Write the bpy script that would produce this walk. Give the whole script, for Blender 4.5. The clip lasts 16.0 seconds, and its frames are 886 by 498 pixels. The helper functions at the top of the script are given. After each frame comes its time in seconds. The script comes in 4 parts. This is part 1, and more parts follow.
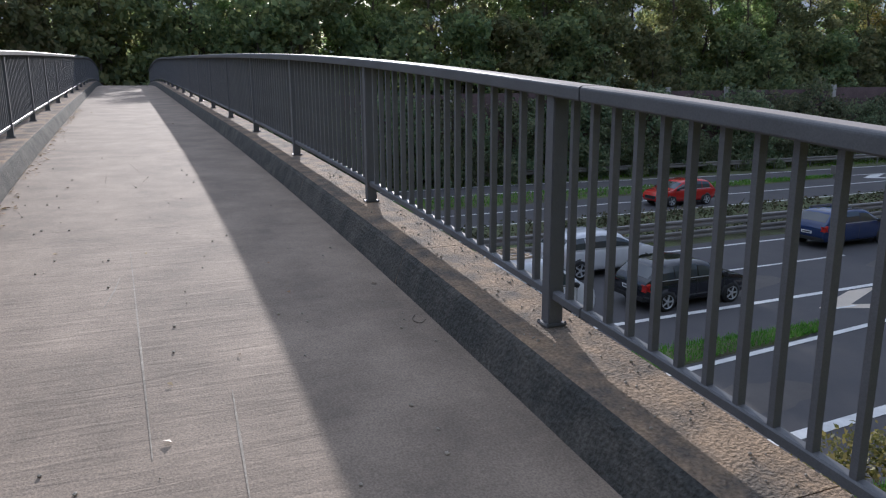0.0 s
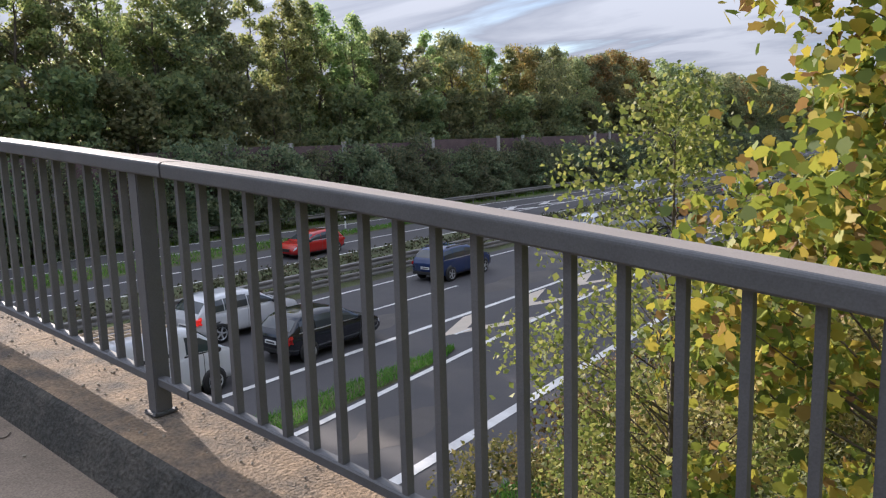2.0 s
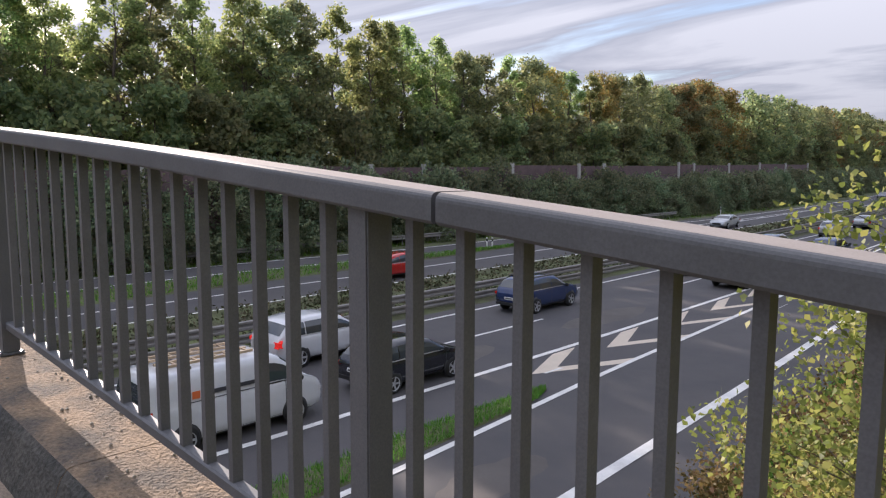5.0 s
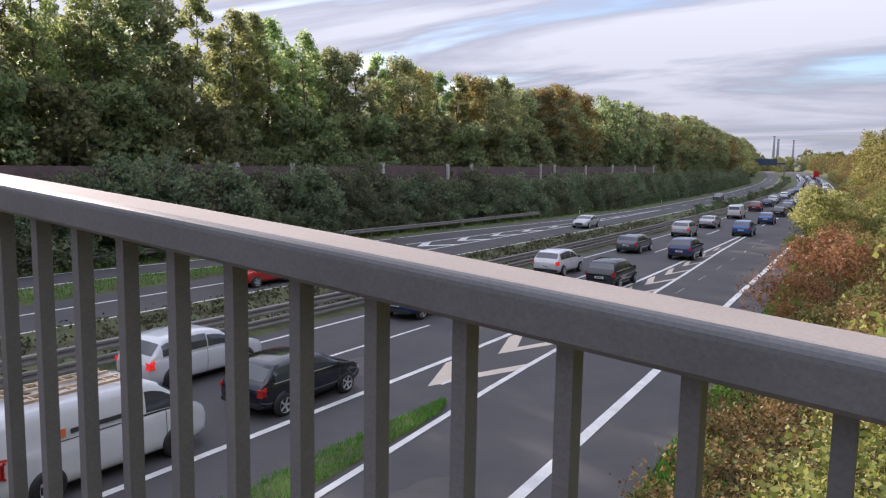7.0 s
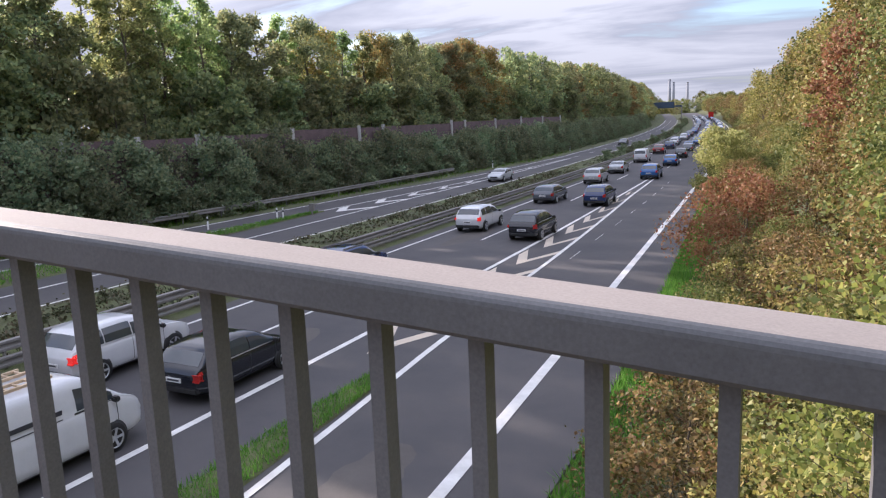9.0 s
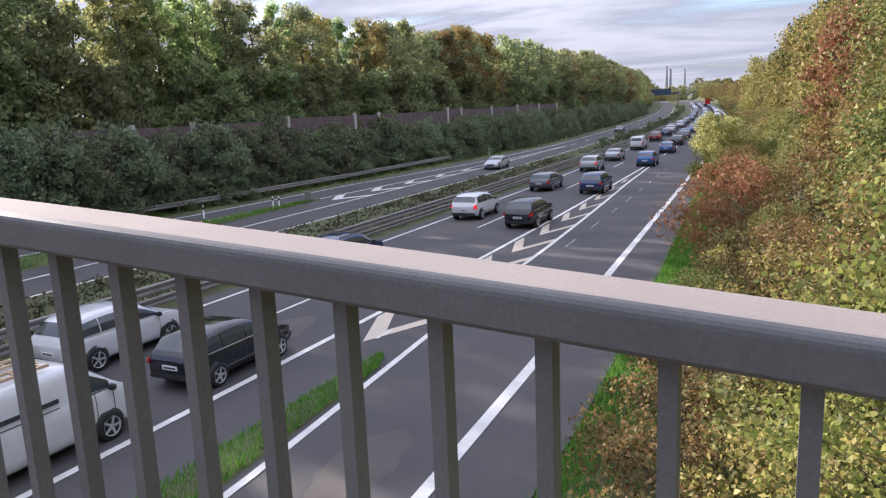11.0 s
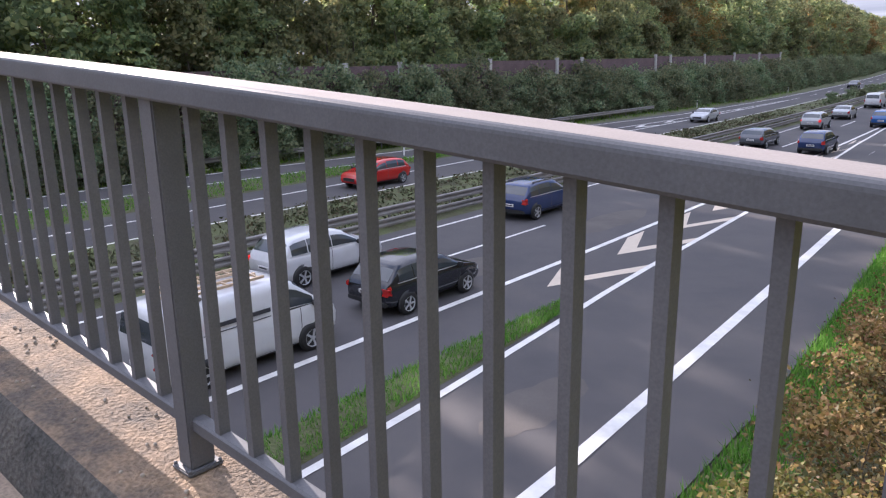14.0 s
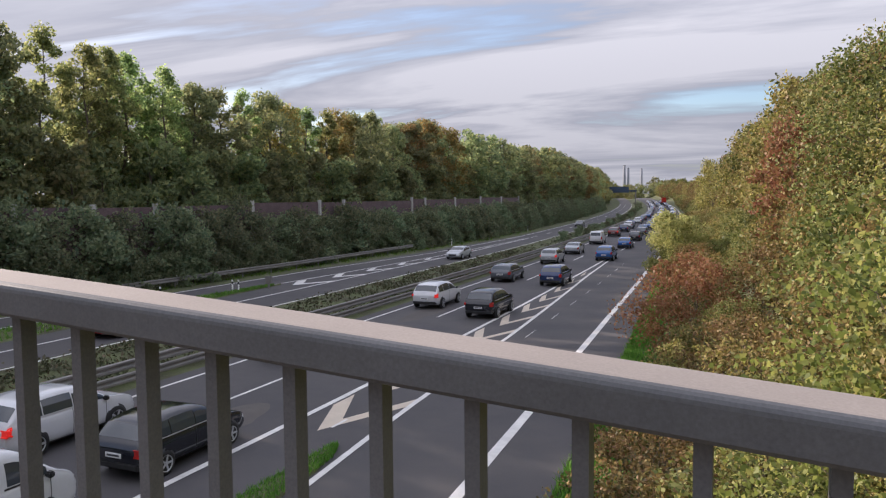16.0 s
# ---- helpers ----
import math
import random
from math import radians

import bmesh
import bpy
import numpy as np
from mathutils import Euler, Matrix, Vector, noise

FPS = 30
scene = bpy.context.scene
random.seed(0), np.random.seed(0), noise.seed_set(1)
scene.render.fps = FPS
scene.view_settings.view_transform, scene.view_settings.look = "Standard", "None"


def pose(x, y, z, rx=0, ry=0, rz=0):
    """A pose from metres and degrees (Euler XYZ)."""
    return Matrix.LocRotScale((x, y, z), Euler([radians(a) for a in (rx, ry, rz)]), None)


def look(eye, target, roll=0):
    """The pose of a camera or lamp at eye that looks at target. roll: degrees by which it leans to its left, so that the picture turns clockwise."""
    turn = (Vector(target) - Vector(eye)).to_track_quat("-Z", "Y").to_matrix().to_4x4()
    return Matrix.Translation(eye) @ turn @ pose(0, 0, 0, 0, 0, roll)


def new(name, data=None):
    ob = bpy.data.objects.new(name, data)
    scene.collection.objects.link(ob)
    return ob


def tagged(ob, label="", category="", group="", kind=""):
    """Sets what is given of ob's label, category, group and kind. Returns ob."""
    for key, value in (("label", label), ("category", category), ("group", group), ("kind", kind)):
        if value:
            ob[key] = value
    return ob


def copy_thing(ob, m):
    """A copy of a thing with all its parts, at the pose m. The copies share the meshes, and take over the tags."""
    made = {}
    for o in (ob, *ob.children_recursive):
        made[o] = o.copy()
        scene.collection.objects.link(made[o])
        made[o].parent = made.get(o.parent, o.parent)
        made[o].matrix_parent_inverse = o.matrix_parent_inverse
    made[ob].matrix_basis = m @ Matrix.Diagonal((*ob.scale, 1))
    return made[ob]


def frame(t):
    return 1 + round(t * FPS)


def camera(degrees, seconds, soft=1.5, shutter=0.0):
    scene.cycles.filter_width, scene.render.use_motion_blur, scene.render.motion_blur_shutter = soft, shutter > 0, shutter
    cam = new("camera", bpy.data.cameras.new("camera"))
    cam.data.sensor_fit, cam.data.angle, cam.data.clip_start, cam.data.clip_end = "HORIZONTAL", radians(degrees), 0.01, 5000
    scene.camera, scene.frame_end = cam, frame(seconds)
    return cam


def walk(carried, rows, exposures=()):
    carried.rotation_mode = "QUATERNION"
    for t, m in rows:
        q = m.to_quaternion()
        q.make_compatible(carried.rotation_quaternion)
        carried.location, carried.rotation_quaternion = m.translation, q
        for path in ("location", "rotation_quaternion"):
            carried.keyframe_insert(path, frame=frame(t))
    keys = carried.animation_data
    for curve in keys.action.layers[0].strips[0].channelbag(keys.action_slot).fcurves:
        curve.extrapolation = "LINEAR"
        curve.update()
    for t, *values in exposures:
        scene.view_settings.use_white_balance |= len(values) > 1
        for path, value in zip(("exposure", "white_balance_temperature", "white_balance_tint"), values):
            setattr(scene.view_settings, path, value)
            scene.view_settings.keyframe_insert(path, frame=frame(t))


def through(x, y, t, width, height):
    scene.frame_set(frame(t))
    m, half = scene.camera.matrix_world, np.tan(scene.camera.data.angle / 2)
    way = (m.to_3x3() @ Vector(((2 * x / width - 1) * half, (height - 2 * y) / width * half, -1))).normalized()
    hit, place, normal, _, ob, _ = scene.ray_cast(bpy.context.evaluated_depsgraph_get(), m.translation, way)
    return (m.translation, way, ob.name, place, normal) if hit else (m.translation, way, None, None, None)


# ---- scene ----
cam = camera(62.4, 16.0, soft=1.2)
PATH = [
    (0, (2.574, -1.602, 6.696), (0.777, -0.836, 6.269), -0.3),
    (0.5, (2.615, -1.62, 6.694), (0.859, -0.759, 6.276), -1.1),
    (1, (2.642, -1.589, 6.706), (0.999, -0.525, 6.295), -1.7),
    (1.5, (2.658, -1.479, 6.749), (1.269, -0.073, 6.437), -1.2),
    (2, (2.649, -1.465, 6.758), (1.409, 0.076, 6.46), -1.7),
    (2.5, (2.593, -1.447, 6.752), (1.348, 0.091, 6.465), -3.0),
    (3, (2.485, -1.407, 6.713), (0.98, -0.114, 6.463), -0.5),
    (5.5, (0.711, -0.865, 6.79), (-0.608, 0.623, 6.581), 0.2),
    (6, (0.32, -0.812, 6.84), (-0.901, 0.76, 6.644), -0.5),
    (6.5, (-0.008, -0.796, 6.888), (-1.081, 0.876, 6.658), -1.3),
    (7, (-0.376, -0.765, 6.915), (-1.463, 0.898, 6.684), 1.0),
    (7.5, (-0.67, -0.759, 6.971), (-1.717, 0.929, 6.741), -1.7),
    (8, (-0.811, -0.725, 6.99), (-1.721, 1.036, 6.725), -2.2),
    (8.5, (-0.877, -0.742, 6.994), (-1.763, 1.026, 6.694), -2.0),
    (9, (-0.921, -0.772, 7.008), (-1.8, 0.991, 6.664), -2.3),
    (9.5, (-0.931, -0.791, 7.027), (-1.815, 0.966, 6.661), -2.9),
    (12, (-0.823, -0.789, 6.993), (-1.691, 0.971, 6.611), -2.0),
    (12.5, (-0.829, -0.801, 6.986), (-1.759, 0.925, 6.589), -1.8),
    (13, (-0.845, -0.831, 6.973), (-1.889, 0.823, 6.557), -1.3),
    (13.5, (-0.87, -0.861, 6.957), (-2.099, 0.652, 6.511), -1.0),
    (14, (-0.88, -0.867, 6.926), (-2.16, 0.585, 6.424), -0.9),
    (14.5, (-0.854, -0.833, 6.953), (-1.988, 0.748, 6.49), -1.4),
    (15, (-0.807, -0.82, 6.993), (-1.562, 1.01, 6.703), -0.7),
    (15.5, (-0.775, -0.835, 7.023), (-1.296, 1.091, 6.881), -0.7),
    (16, (-0.791, -0.876, 7.003), (-1.574, 0.96, 6.864), -0.5),
]
EXPOSURES = [(0.0, 0.45, 4950, 12), (0.5, 0.4, 4950, 11), (1.0, 0.6, 5000, 11), (1.5, 0.75, 5250, 12), (2.5, 1.1, 5450, 15), (3.0, 1.05, 5200, 13), (5.5, 1.0, 5600, 18), (9.0, 1.25, 5450, 19), (12.5, 1.3, 5450, 18), (14.0, 1.45, 5350, 21), (14.5, 1.2, 5400, 15), (15.5, 0.75, 5900, 17), (16.0, 0.85, 5700, 17)]
walk(cam, [(t, look(eye, target, roll)) for t, eye, target, roll in PATH], EXPOSURES)

# ---- world and sun ----
SUN_FROM = Vector((-0.968, 0.232, 0.340)).normalized()   # low evening sun beyond the far end of the footbridge
world = bpy.data.worlds.new("evening_sky")
scene.world = world
world.use_nodes = True
wt = world.node_tree
wn = wt.nodes
bg = wn["Background"]
bg.inputs[1].default_value = 0.10
sky = wn.new("ShaderNodeTexSky")
sky.sky_type = "NISHITA"
sky.sun_disc = False
sky.sun_elevation = radians(18.8)
sky.sun_rotation = math.atan2(SUN_FROM.x, SUN_FROM.y)
sky.altitude = 50
sky.dust_density = 1.5
tc = wn.new("ShaderNodeTexCoord")
sep = wn.new("ShaderNodeSeparateXYZ")
wt.links.new(tc.outputs["Generated"], sep.inputs[0])
up = wn.new("ShaderNodeMath")
up.operation = "MAXIMUM"
wt.links.new(sep.outputs[2], up.inputs[0])
up.inputs[1].default_value = 0.02
lift = wn.new("ShaderNodeMath")
lift.operation = "ADD"
wt.links.new(up.outputs[0], lift.inputs[0])
lift.inputs[1].default_value = 0.14
plane = wn.new("ShaderNodeVectorMath")
plane.operation = "DIVIDE"
wt.links.new(tc.outputs["Generated"], plane.inputs[0])
wt.links.new(lift.outputs[0], plane.inputs[1])
turn = wn.new("ShaderNodeMapping")
turn.inputs["Rotation"].default_value = (0, 0, radians(-28))
turn.inputs["Scale"].default_value = (0.38, 1.0, 0.0)
wt.links.new(plane.outputs[0], turn.inputs[0])
cloud = wn.new("ShaderNodeTexNoise")
cloud.inputs["Scale"].default_value = 1.1
cloud.inputs["Detail"].default_value = 7
cloud.inputs["Roughness"].default_value = 0.55
cloud.inputs["Distortion"].default_value = 0.6
wt.links.new(turn.outputs[0], cloud.inputs["Vector"])
cover = wn.new("ShaderNodeValToRGB")
cover.color_ramp.elements[0].position = 0.34
cover.color_ramp.elements[1].position = 0.47
wt.links.new(cloud.outputs[0], cover.inputs[0])
tone = wn.new("ShaderNodeValToRGB")
tone.color_ramp.elements[0].position = 0.42
tone.color_ramp.elements[0].color = (3.1, 3.1, 3.25, 1)
tone.color_ramp.elements[1].position = 0.58
tone.color_ramp.elements[1].color = (5.8, 5.5, 5.2, 1)
wt.links.new(cloud.outputs[0], tone.inputs[0])
blend = wn.new("ShaderNodeMix")
blend.data_type = "RGBA"
wt.links.new(cover.outputs[0], blend.inputs["Factor"])
wt.links.new(sky.outputs[0], blend.inputs["A"])
# the clouds glow more overhead than towards the horizon
over = wn.new("ShaderNodeMapRange")
over.inputs["To Min"].default_value = 0.50
over.inputs["To Max"].default_value = 1.75
wt.links.new(up.outputs[0], over.inputs[0])
layer = wn.new("ShaderNodeVectorMath")
layer.operation = "SCALE"
wt.links.new(tone.outputs[0], layer.inputs[0])
wt.links.new(over.outputs[0], layer.inputs["Scale"])
wt.links.new(layer.outputs[0], blend.inputs["B"])
wt.links.new(blend.outputs["Result"], bg.inputs[0])

sun = new("sun", bpy.data.lights.new("sun", "SUN"))
sun.data.energy = 4.7
sun.data.angle = radians(0.6)
sun.data.color = (1.0, 0.80, 0.58)
sun.matrix_world = look((0, 0, 60), tuple(Vector((0, 0, 60)) - SUN_FROM))


# ---- materials ----
def material(name, color, rough=0.6, metal=0.0, vary=0.25, scale=3.0, fine=40.0, bump=0.2, dist=0.004, spec=0.5, coat=0.0, second=None, obj=0.0, cut=(0.35, 0.7), brush=False):
    """A surface whose colour wanders at two scales, with fine relief."""
    ma = bpy.data.materials.new(name)
    ma.use_nodes = True
    nt = ma.node_tree
    n, l = nt.nodes, nt.links
    p = n["Principled BSDF"]
    p.inputs["Roughness"].default_value = rough
    p.inputs["Metallic"].default_value = metal
    p.inputs["Specular IOR Level"].default_value = spec
    p.inputs["Coat Weight"].default_value = coat
    p.inputs["Coat Roughness"].default_value = 0.05
    co = n.new("ShaderNodeTexCoord")
    big = n.new("ShaderNodeTexNoise")
    big.inputs["Scale"].default_value = scale
    big.inputs["Detail"].default_value = 6
    big.inputs["Roughness"].default_value = 0.65
    l.new(co.outputs["Object"], big.inputs["Vector"])
    small = n.new("ShaderNodeTexNoise")
    small.inputs["Scale"].default_value = fine
    small.inputs["Detail"].default_value = 4
    l.new(co.outputs["Object"], small.inputs["Vector"])
    ramp = n.new("ShaderNodeValToRGB")
    dark = second or tuple(c * (1 - vary) for c in color)
    ramp.color_ramp.elements[0].position = cut[0]
    ramp.color_ramp.elements[1].position = cut[1]
    ramp.color_ramp.elements[0].color = (*dark, 1)
    ramp.color_ramp.elements[1].color = (*color, 1)
    l.new(big.outputs[0], ramp.inputs[0])
    grain = n.new("ShaderNodeMix")
    grain.data_type = "RGBA"
    grain.blend_type = "OVERLAY"
    grain.inputs["Factor"].default_value = min(1.0, vary * 1.6)
    l.new(ramp.outputs[0], grain.inputs["A"])
    l.new(small.outputs[0], grain.inputs["B"])
    out = grain.outputs["Result"]
    if obj:
        info = n.new("ShaderNodeObjectInfo")
        hsv = n.new("ShaderNodeHueSaturation")
        mr = n.new("ShaderNodeMapRange")
        mr.inputs["To Min"].default_value = 1 - obj
        mr.inputs["To Max"].default_value = 1 + obj
        l.new(info.outputs["Random"], mr.inputs[0])
        l.new(mr.outputs[0], hsv.inputs["Value"])
        l.new(out, hsv.inputs["Color"])
        out = hsv.outputs[0]
    relief = small.outputs[0]
    if brush:       # marks drawn crosswise by the brush that finished the concrete
        mp = n.new("ShaderNodeMapping")
        mp.inputs["Scale"].default_value = (22, 2.4, 1)
        l.new(co.outputs["Object"], mp.inputs[0])
        st = n.new("ShaderNodeTexNoise")
        st.inputs["Scale"].default_value = 1.0
        st.inputs["Detail"].default_value = 5
        st.inputs["Distortion"].default_value = 0.8
        l.new(mp.outputs[0], st.inputs["Vector"])
        ov = n.new("ShaderNodeMix")
        ov.data_type = "RGBA"
        ov.blend_type = "OVERLAY"
        ov.inputs["Factor"].default_value = 0.07
        l.new(out, ov.inputs["A"])
        l.new(st.outputs[0], ov.inputs["B"])
        out = ov.outputs["Result"]
        add = n.new("ShaderNodeMath")
        add.operation = "MULTIPLY_ADD"
        add.inputs[1].default_value = 0.35
        l.new(small.outputs[0], add.inputs[0])
        l.new(st.outputs[0], add.inputs[2])
        relief = add.outputs[0]
    l.new(out, p.inputs["Base Color"])
    if bump:
        b = n.new("ShaderNodeBump")
        b.inputs["Strength"].default_value = bump
        b.inputs["Distance"].default_value = dist
        l.new(relief, b.inputs["Height"])
        l.new(b.outputs[0], p.inputs["Normal"])
    return ma


def leaf_material(name, colors, through=0.35, rough=0.55, tree=0.18):
    """Leaves: each one takes its own colour out of the row given, and lets some light through."""
    ma = bpy.data.materials.new(name)
    ma.use_nodes = True
    nt = ma.node_tree
    n, l = nt.nodes, nt.links
    p = n["Principled BSDF"]
    p.inputs["Roughness"].default_value = rough
    p.inputs["Specular IOR Level"].default_value = 0.3
    geo = n.new("ShaderNodeNewGeometry")
    ramp = n.new("ShaderNodeValToRGB")
    els = ramp.color_ramp.elements
    while len(els) < len(colors):
        els.new(0.5)
    for i, c in enumerate(colors):
        els[i].position = i / (len(colors) - 1)
        els[i].color = (*c, 1)
    l.new(geo.outputs["Random Per Island"], ramp.inputs[0])
    info = n.new("ShaderNodeObjectInfo")
    hsv = n.new("ShaderNodeHueSaturation")
    hue = n.new("ShaderNodeMapRange")
    hue.inputs["To Min"].default_value = 0.5 - tree * 0.16
    hue.inputs["To Max"].default_value = 0.5 + tree * 0.10
    val = n.new("ShaderNodeMapRange")
    val.inputs["To Min"].default_value = 1 - tree
    val.inputs["To Max"].default_value = 1 + tree
    l.new(info.outputs["Random"], hue.inputs[0])
    l.new(info.outputs["Random"], val.inputs[0])
    l.new(hue.outputs[0], hsv.inputs["Hue"])
    l.new(val.outputs[0], hsv.inputs["Value"])
    l.new(ramp.outputs[0], hsv.inputs["Color"])
    l.new(hsv.outputs[0], p.inputs["Base Color"])
    tr = n.new("ShaderNodeBsdfTranslucent")
    l.new(hsv.outputs[0], tr.inputs[0])
    mix = n.new("ShaderNodeMixShader")
    mix.inputs[0].default_value = through
    l.new(p.outputs[0], mix.inputs[1])
    l.new(tr.outputs[0], mix.inputs[2])
    l.new(mix.outputs[0], n["Material Output"].inputs[0])
    return ma


def glow(name, color, strength):
    ma = material(name, color, 0.25, vary=0.1, bump=0)
    p = ma.node_tree.nodes["Principled BSDF"]
    p.inputs["Emission Color"].default_value = (*color, 1)
    p.inputs["Emission Strength"].default_value = strength
    return ma


M = {
    "deck": material("deck_concrete", (0.325, 0.258, 0.192), 0.88, vary=0.40, scale=1.9, fine=120, bump=0.8, dist=0.006, brush=True),
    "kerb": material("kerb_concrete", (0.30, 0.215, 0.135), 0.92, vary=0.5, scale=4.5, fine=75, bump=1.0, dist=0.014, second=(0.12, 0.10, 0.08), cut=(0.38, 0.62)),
    # moss and stains, darkened further to paint in the sides' shade
    "kerb_face": material("shaded_mossy_kerb_face", (0.125, 0.115, 0.098), 0.95, vary=0.62, scale=4.0, fine=60, bump=1.0, dist=0.016, second=(0.055, 0.055, 0.05), cut=(0.4, 0.72)),
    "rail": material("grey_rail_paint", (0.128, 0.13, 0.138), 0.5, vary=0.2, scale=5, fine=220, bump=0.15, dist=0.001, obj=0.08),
    # paler copy of the rail paint, with the sun on its top painted in
    "rail_top": material("sunlit_rail_paint", (0.34, 0.30, 0.27), 0.72, vary=0.14, scale=3, fine=260, bump=0.1, dist=0.001, spec=0.3),
    "gap": material("joint_rubber", (0.02, 0.02, 0.02), 0.8, bump=0),
    "asphalt": material("asphalt", (0.088, 0.081, 0.080), 0.82, vary=0.25, scale=0.22, fine=70, bump=0.35, dist=0.006, second=(0.056, 0.054, 0.058)),
    "patch": material("pale_asphalt", (0.110, 0.098, 0.090), 0.84, vary=0.3, scale=0.6, fine=60, bump=0.3),
    "paint": material("road_paint", (0.78, 0.77, 0.74), 0.6, vary=0.10, scale=1.4, fine=50, bump=0.2, second=(0.55, 0.54, 0.52)),
    "paint_warm": material("gore_paint", (0.60, 0.515, 0.41), 0.65, vary=0.14, scale=1.4, fine=50, bump=0.2),
    "soil": material("grassy_soil", (0.12, 0.15, 0.05), 0.95, vary=0.3, scale=0.35, fine=14, bump=0.8, dist=0.05, second=(0.06, 0.055, 0.03)),
    "zinc": material("galvanised_steel", (0.27, 0.255, 0.24), 0.55, 0.2, vary=0.25, scale=1.5, fine=30, bump=0.1),
    "bark": material("bark", (0.16, 0.13, 0.10), 0.95, vary=0.4, scale=4, fine=26, bump=0.9, dist=0.02),
    "panel": material("noise_panel", (0.15, 0.105, 0.105), 0.9, vary=0.3, scale=0.8, fine=12, bump=0.5, dist=0.01),
    "concrete": material("pale_concrete", (0.52, 0.51, 0.48), 0.85, vary=0.25, scale=1.2, fine=30, bump=0.4),
    "stack": material("grey_stack_concrete", (0.27, 0.28, 0.31), 0.9, vary=0.2, scale=0.1, fine=2, bump=0.1),
    "white": material("white_plastic", (0.8, 0.8, 0.78), 0.5, vary=0.12, bump=0.05),
    "black": material("black_plastic", (0.025, 0.025, 0.026), 0.55, vary=0.2, bump=0.1),
    "tyre": material("tyre_rubber", (0.022, 0.022, 0.022), 0.85, vary=0.3, fine=60, bump=0.3),
    "alloy": material("alloy_rim", (0.52, 0.53, 0.55), 0.3, 0.35, vary=0.15, bump=0.05),
    "glass": material("tinted_glass", (0.05, 0.06, 0.07), 0.05, vary=0.1, bump=0, spec=0.9),
    "red_lamp": material("tail_lens", (0.45, 0.02, 0.015), 0.2, vary=0.1, bump=0, coat=0.5),
    "brake": glow("lit_tail_lens", (0.7, 0.03, 0.02), 0.25),
    "lamp": material("headlamp_lens", (0.7, 0.72, 0.75), 0.1, vary=0.1, bump=0, coat=0.5),
    "plate": material("plate_white", (0.75, 0.75, 0.74), 0.4, vary=0.06, bump=0),
    "orange": material("orange_print", (0.75, 0.18, 0.05), 0.5, vary=0.08, bump=0),
    "print": material("grey_print", (0.05, 0.05, 0.06), 0.5, vary=0.08, bump=0),
    "ladder": material("ladder_wood", (0.55, 0.42, 0.28), 0.7, vary=0.25),
    "steel_blue": material("blue_steel", (0.05, 0.08, 0.14), 0.6, vary=0.25, scale=0.3),
    "stone": material("deck_grit", (0.40, 0.35, 0.28), 0.9, vary=0.4, bump=0.3),
    "dry_leaf": leaf_material("fallen_leaf", [(0.24, 0.14, 0.05), (0.4, 0.3, 0.1), (0.12, 0.08, 0.04)], 0.15),
    "grass": leaf_material("grass_blade", [(0.07, 0.19, 0.02), (0.12, 0.28, 0.035), (0.20, 0.34, 0.06)], 0.45),
    "weeds": leaf_material("median_weeds", [(0.05, 0.065, 0.03), (0.09, 0.10, 0.05), (0.17, 0.14, 0.085)], 0.3),
    "poplar": leaf_material("poplar_leaf", [(0.17, 0.23, 0.10), (0.30, 0.38, 0.14), (0.48, 0.52, 0.20)], 0.72, tree=0.25),
    "oak": leaf_material("oak_leaf", [(0.16, 0.205, 0.11), (0.27, 0.32, 0.15), (0.40, 0.40, 0.17)], 0.68, tree=0.25),
    "autumn": leaf_material("turning_leaf", [(0.17, 0.18, 0.065), (0.31, 0.25, 0.085), (0.42, 0.28, 0.085)], 0.58, tree=0.2),
    "thicket": leaf_material("thicket_leaf", [(0.12, 0.17, 0.10), (0.20, 0.25, 0.135), (0.30, 0.31, 0.17)], 0.5, tree=0.3),
    "gold": leaf_material("golden_leaf", [(0.08, 0.085, 0.022), (0.22, 0.20, 0.055), (0.40, 0.33, 0.115), (0.24, 0.16, 0.07)], 0.36, tree=0.22),
    "olive": leaf_material("olive_leaf", [(0.07, 0.095, 0.025), (0.17, 0.19, 0.05), (0.33, 0.32, 0.11)], 0.36, tree=0.2),
    "sallow": leaf_material("sallow_leaf", [(0.24, 0.28, 0.09), (0.42, 0.43, 0.15), (0.55, 0.52, 0.22)], 0.55, tree=0.05),
    "russet": leaf_material("russet_leaf", [(0.18, 0.065, 0.04), (0.28, 0.115, 0.065), (0.32, 0.17, 0.09), (0.16, 0.12, 0.04)], 0.35, tree=0.12),
    "maple": leaf_material("maple_leaf", [(0.10, 0.14, 0.03), (0.19, 0.24, 0.04), (0.34, 0.36, 0.055), (0.50, 0.40, 0.06), (0.24, 0.13, 0.06)], 0.45, tree=0.05),
    "thorn": leaf_material("hawthorn_leaf", [(0.12, 0.16, 0.04), (0.22, 0.27, 0.06), (0.40, 0.40, 0.12)], 0.5, tree=0.05),
}
PAINTS = {
    "black": (0.016, 0.018, 0.025), "navy": (0.022, 0.04, 0.12), "white": (0.66, 0.67, 0.69), "silver": (0.42, 0.44, 0.46),
    "blue": (0.04, 0.12, 0.34), "red": (0.42, 0.022, 0.02), "grey": (0.10, 0.11, 0.13), "maroon": (0.16, 0.03, 0.03), "brown": (0.07, 0.045, 0.035),
}
for key, c in PAINTS.items():
    M["car_" + key] = material("car_paint_" + key, c, 0.10, 0.0, vary=0.08, scale=2, bump=0, coat=0.5)


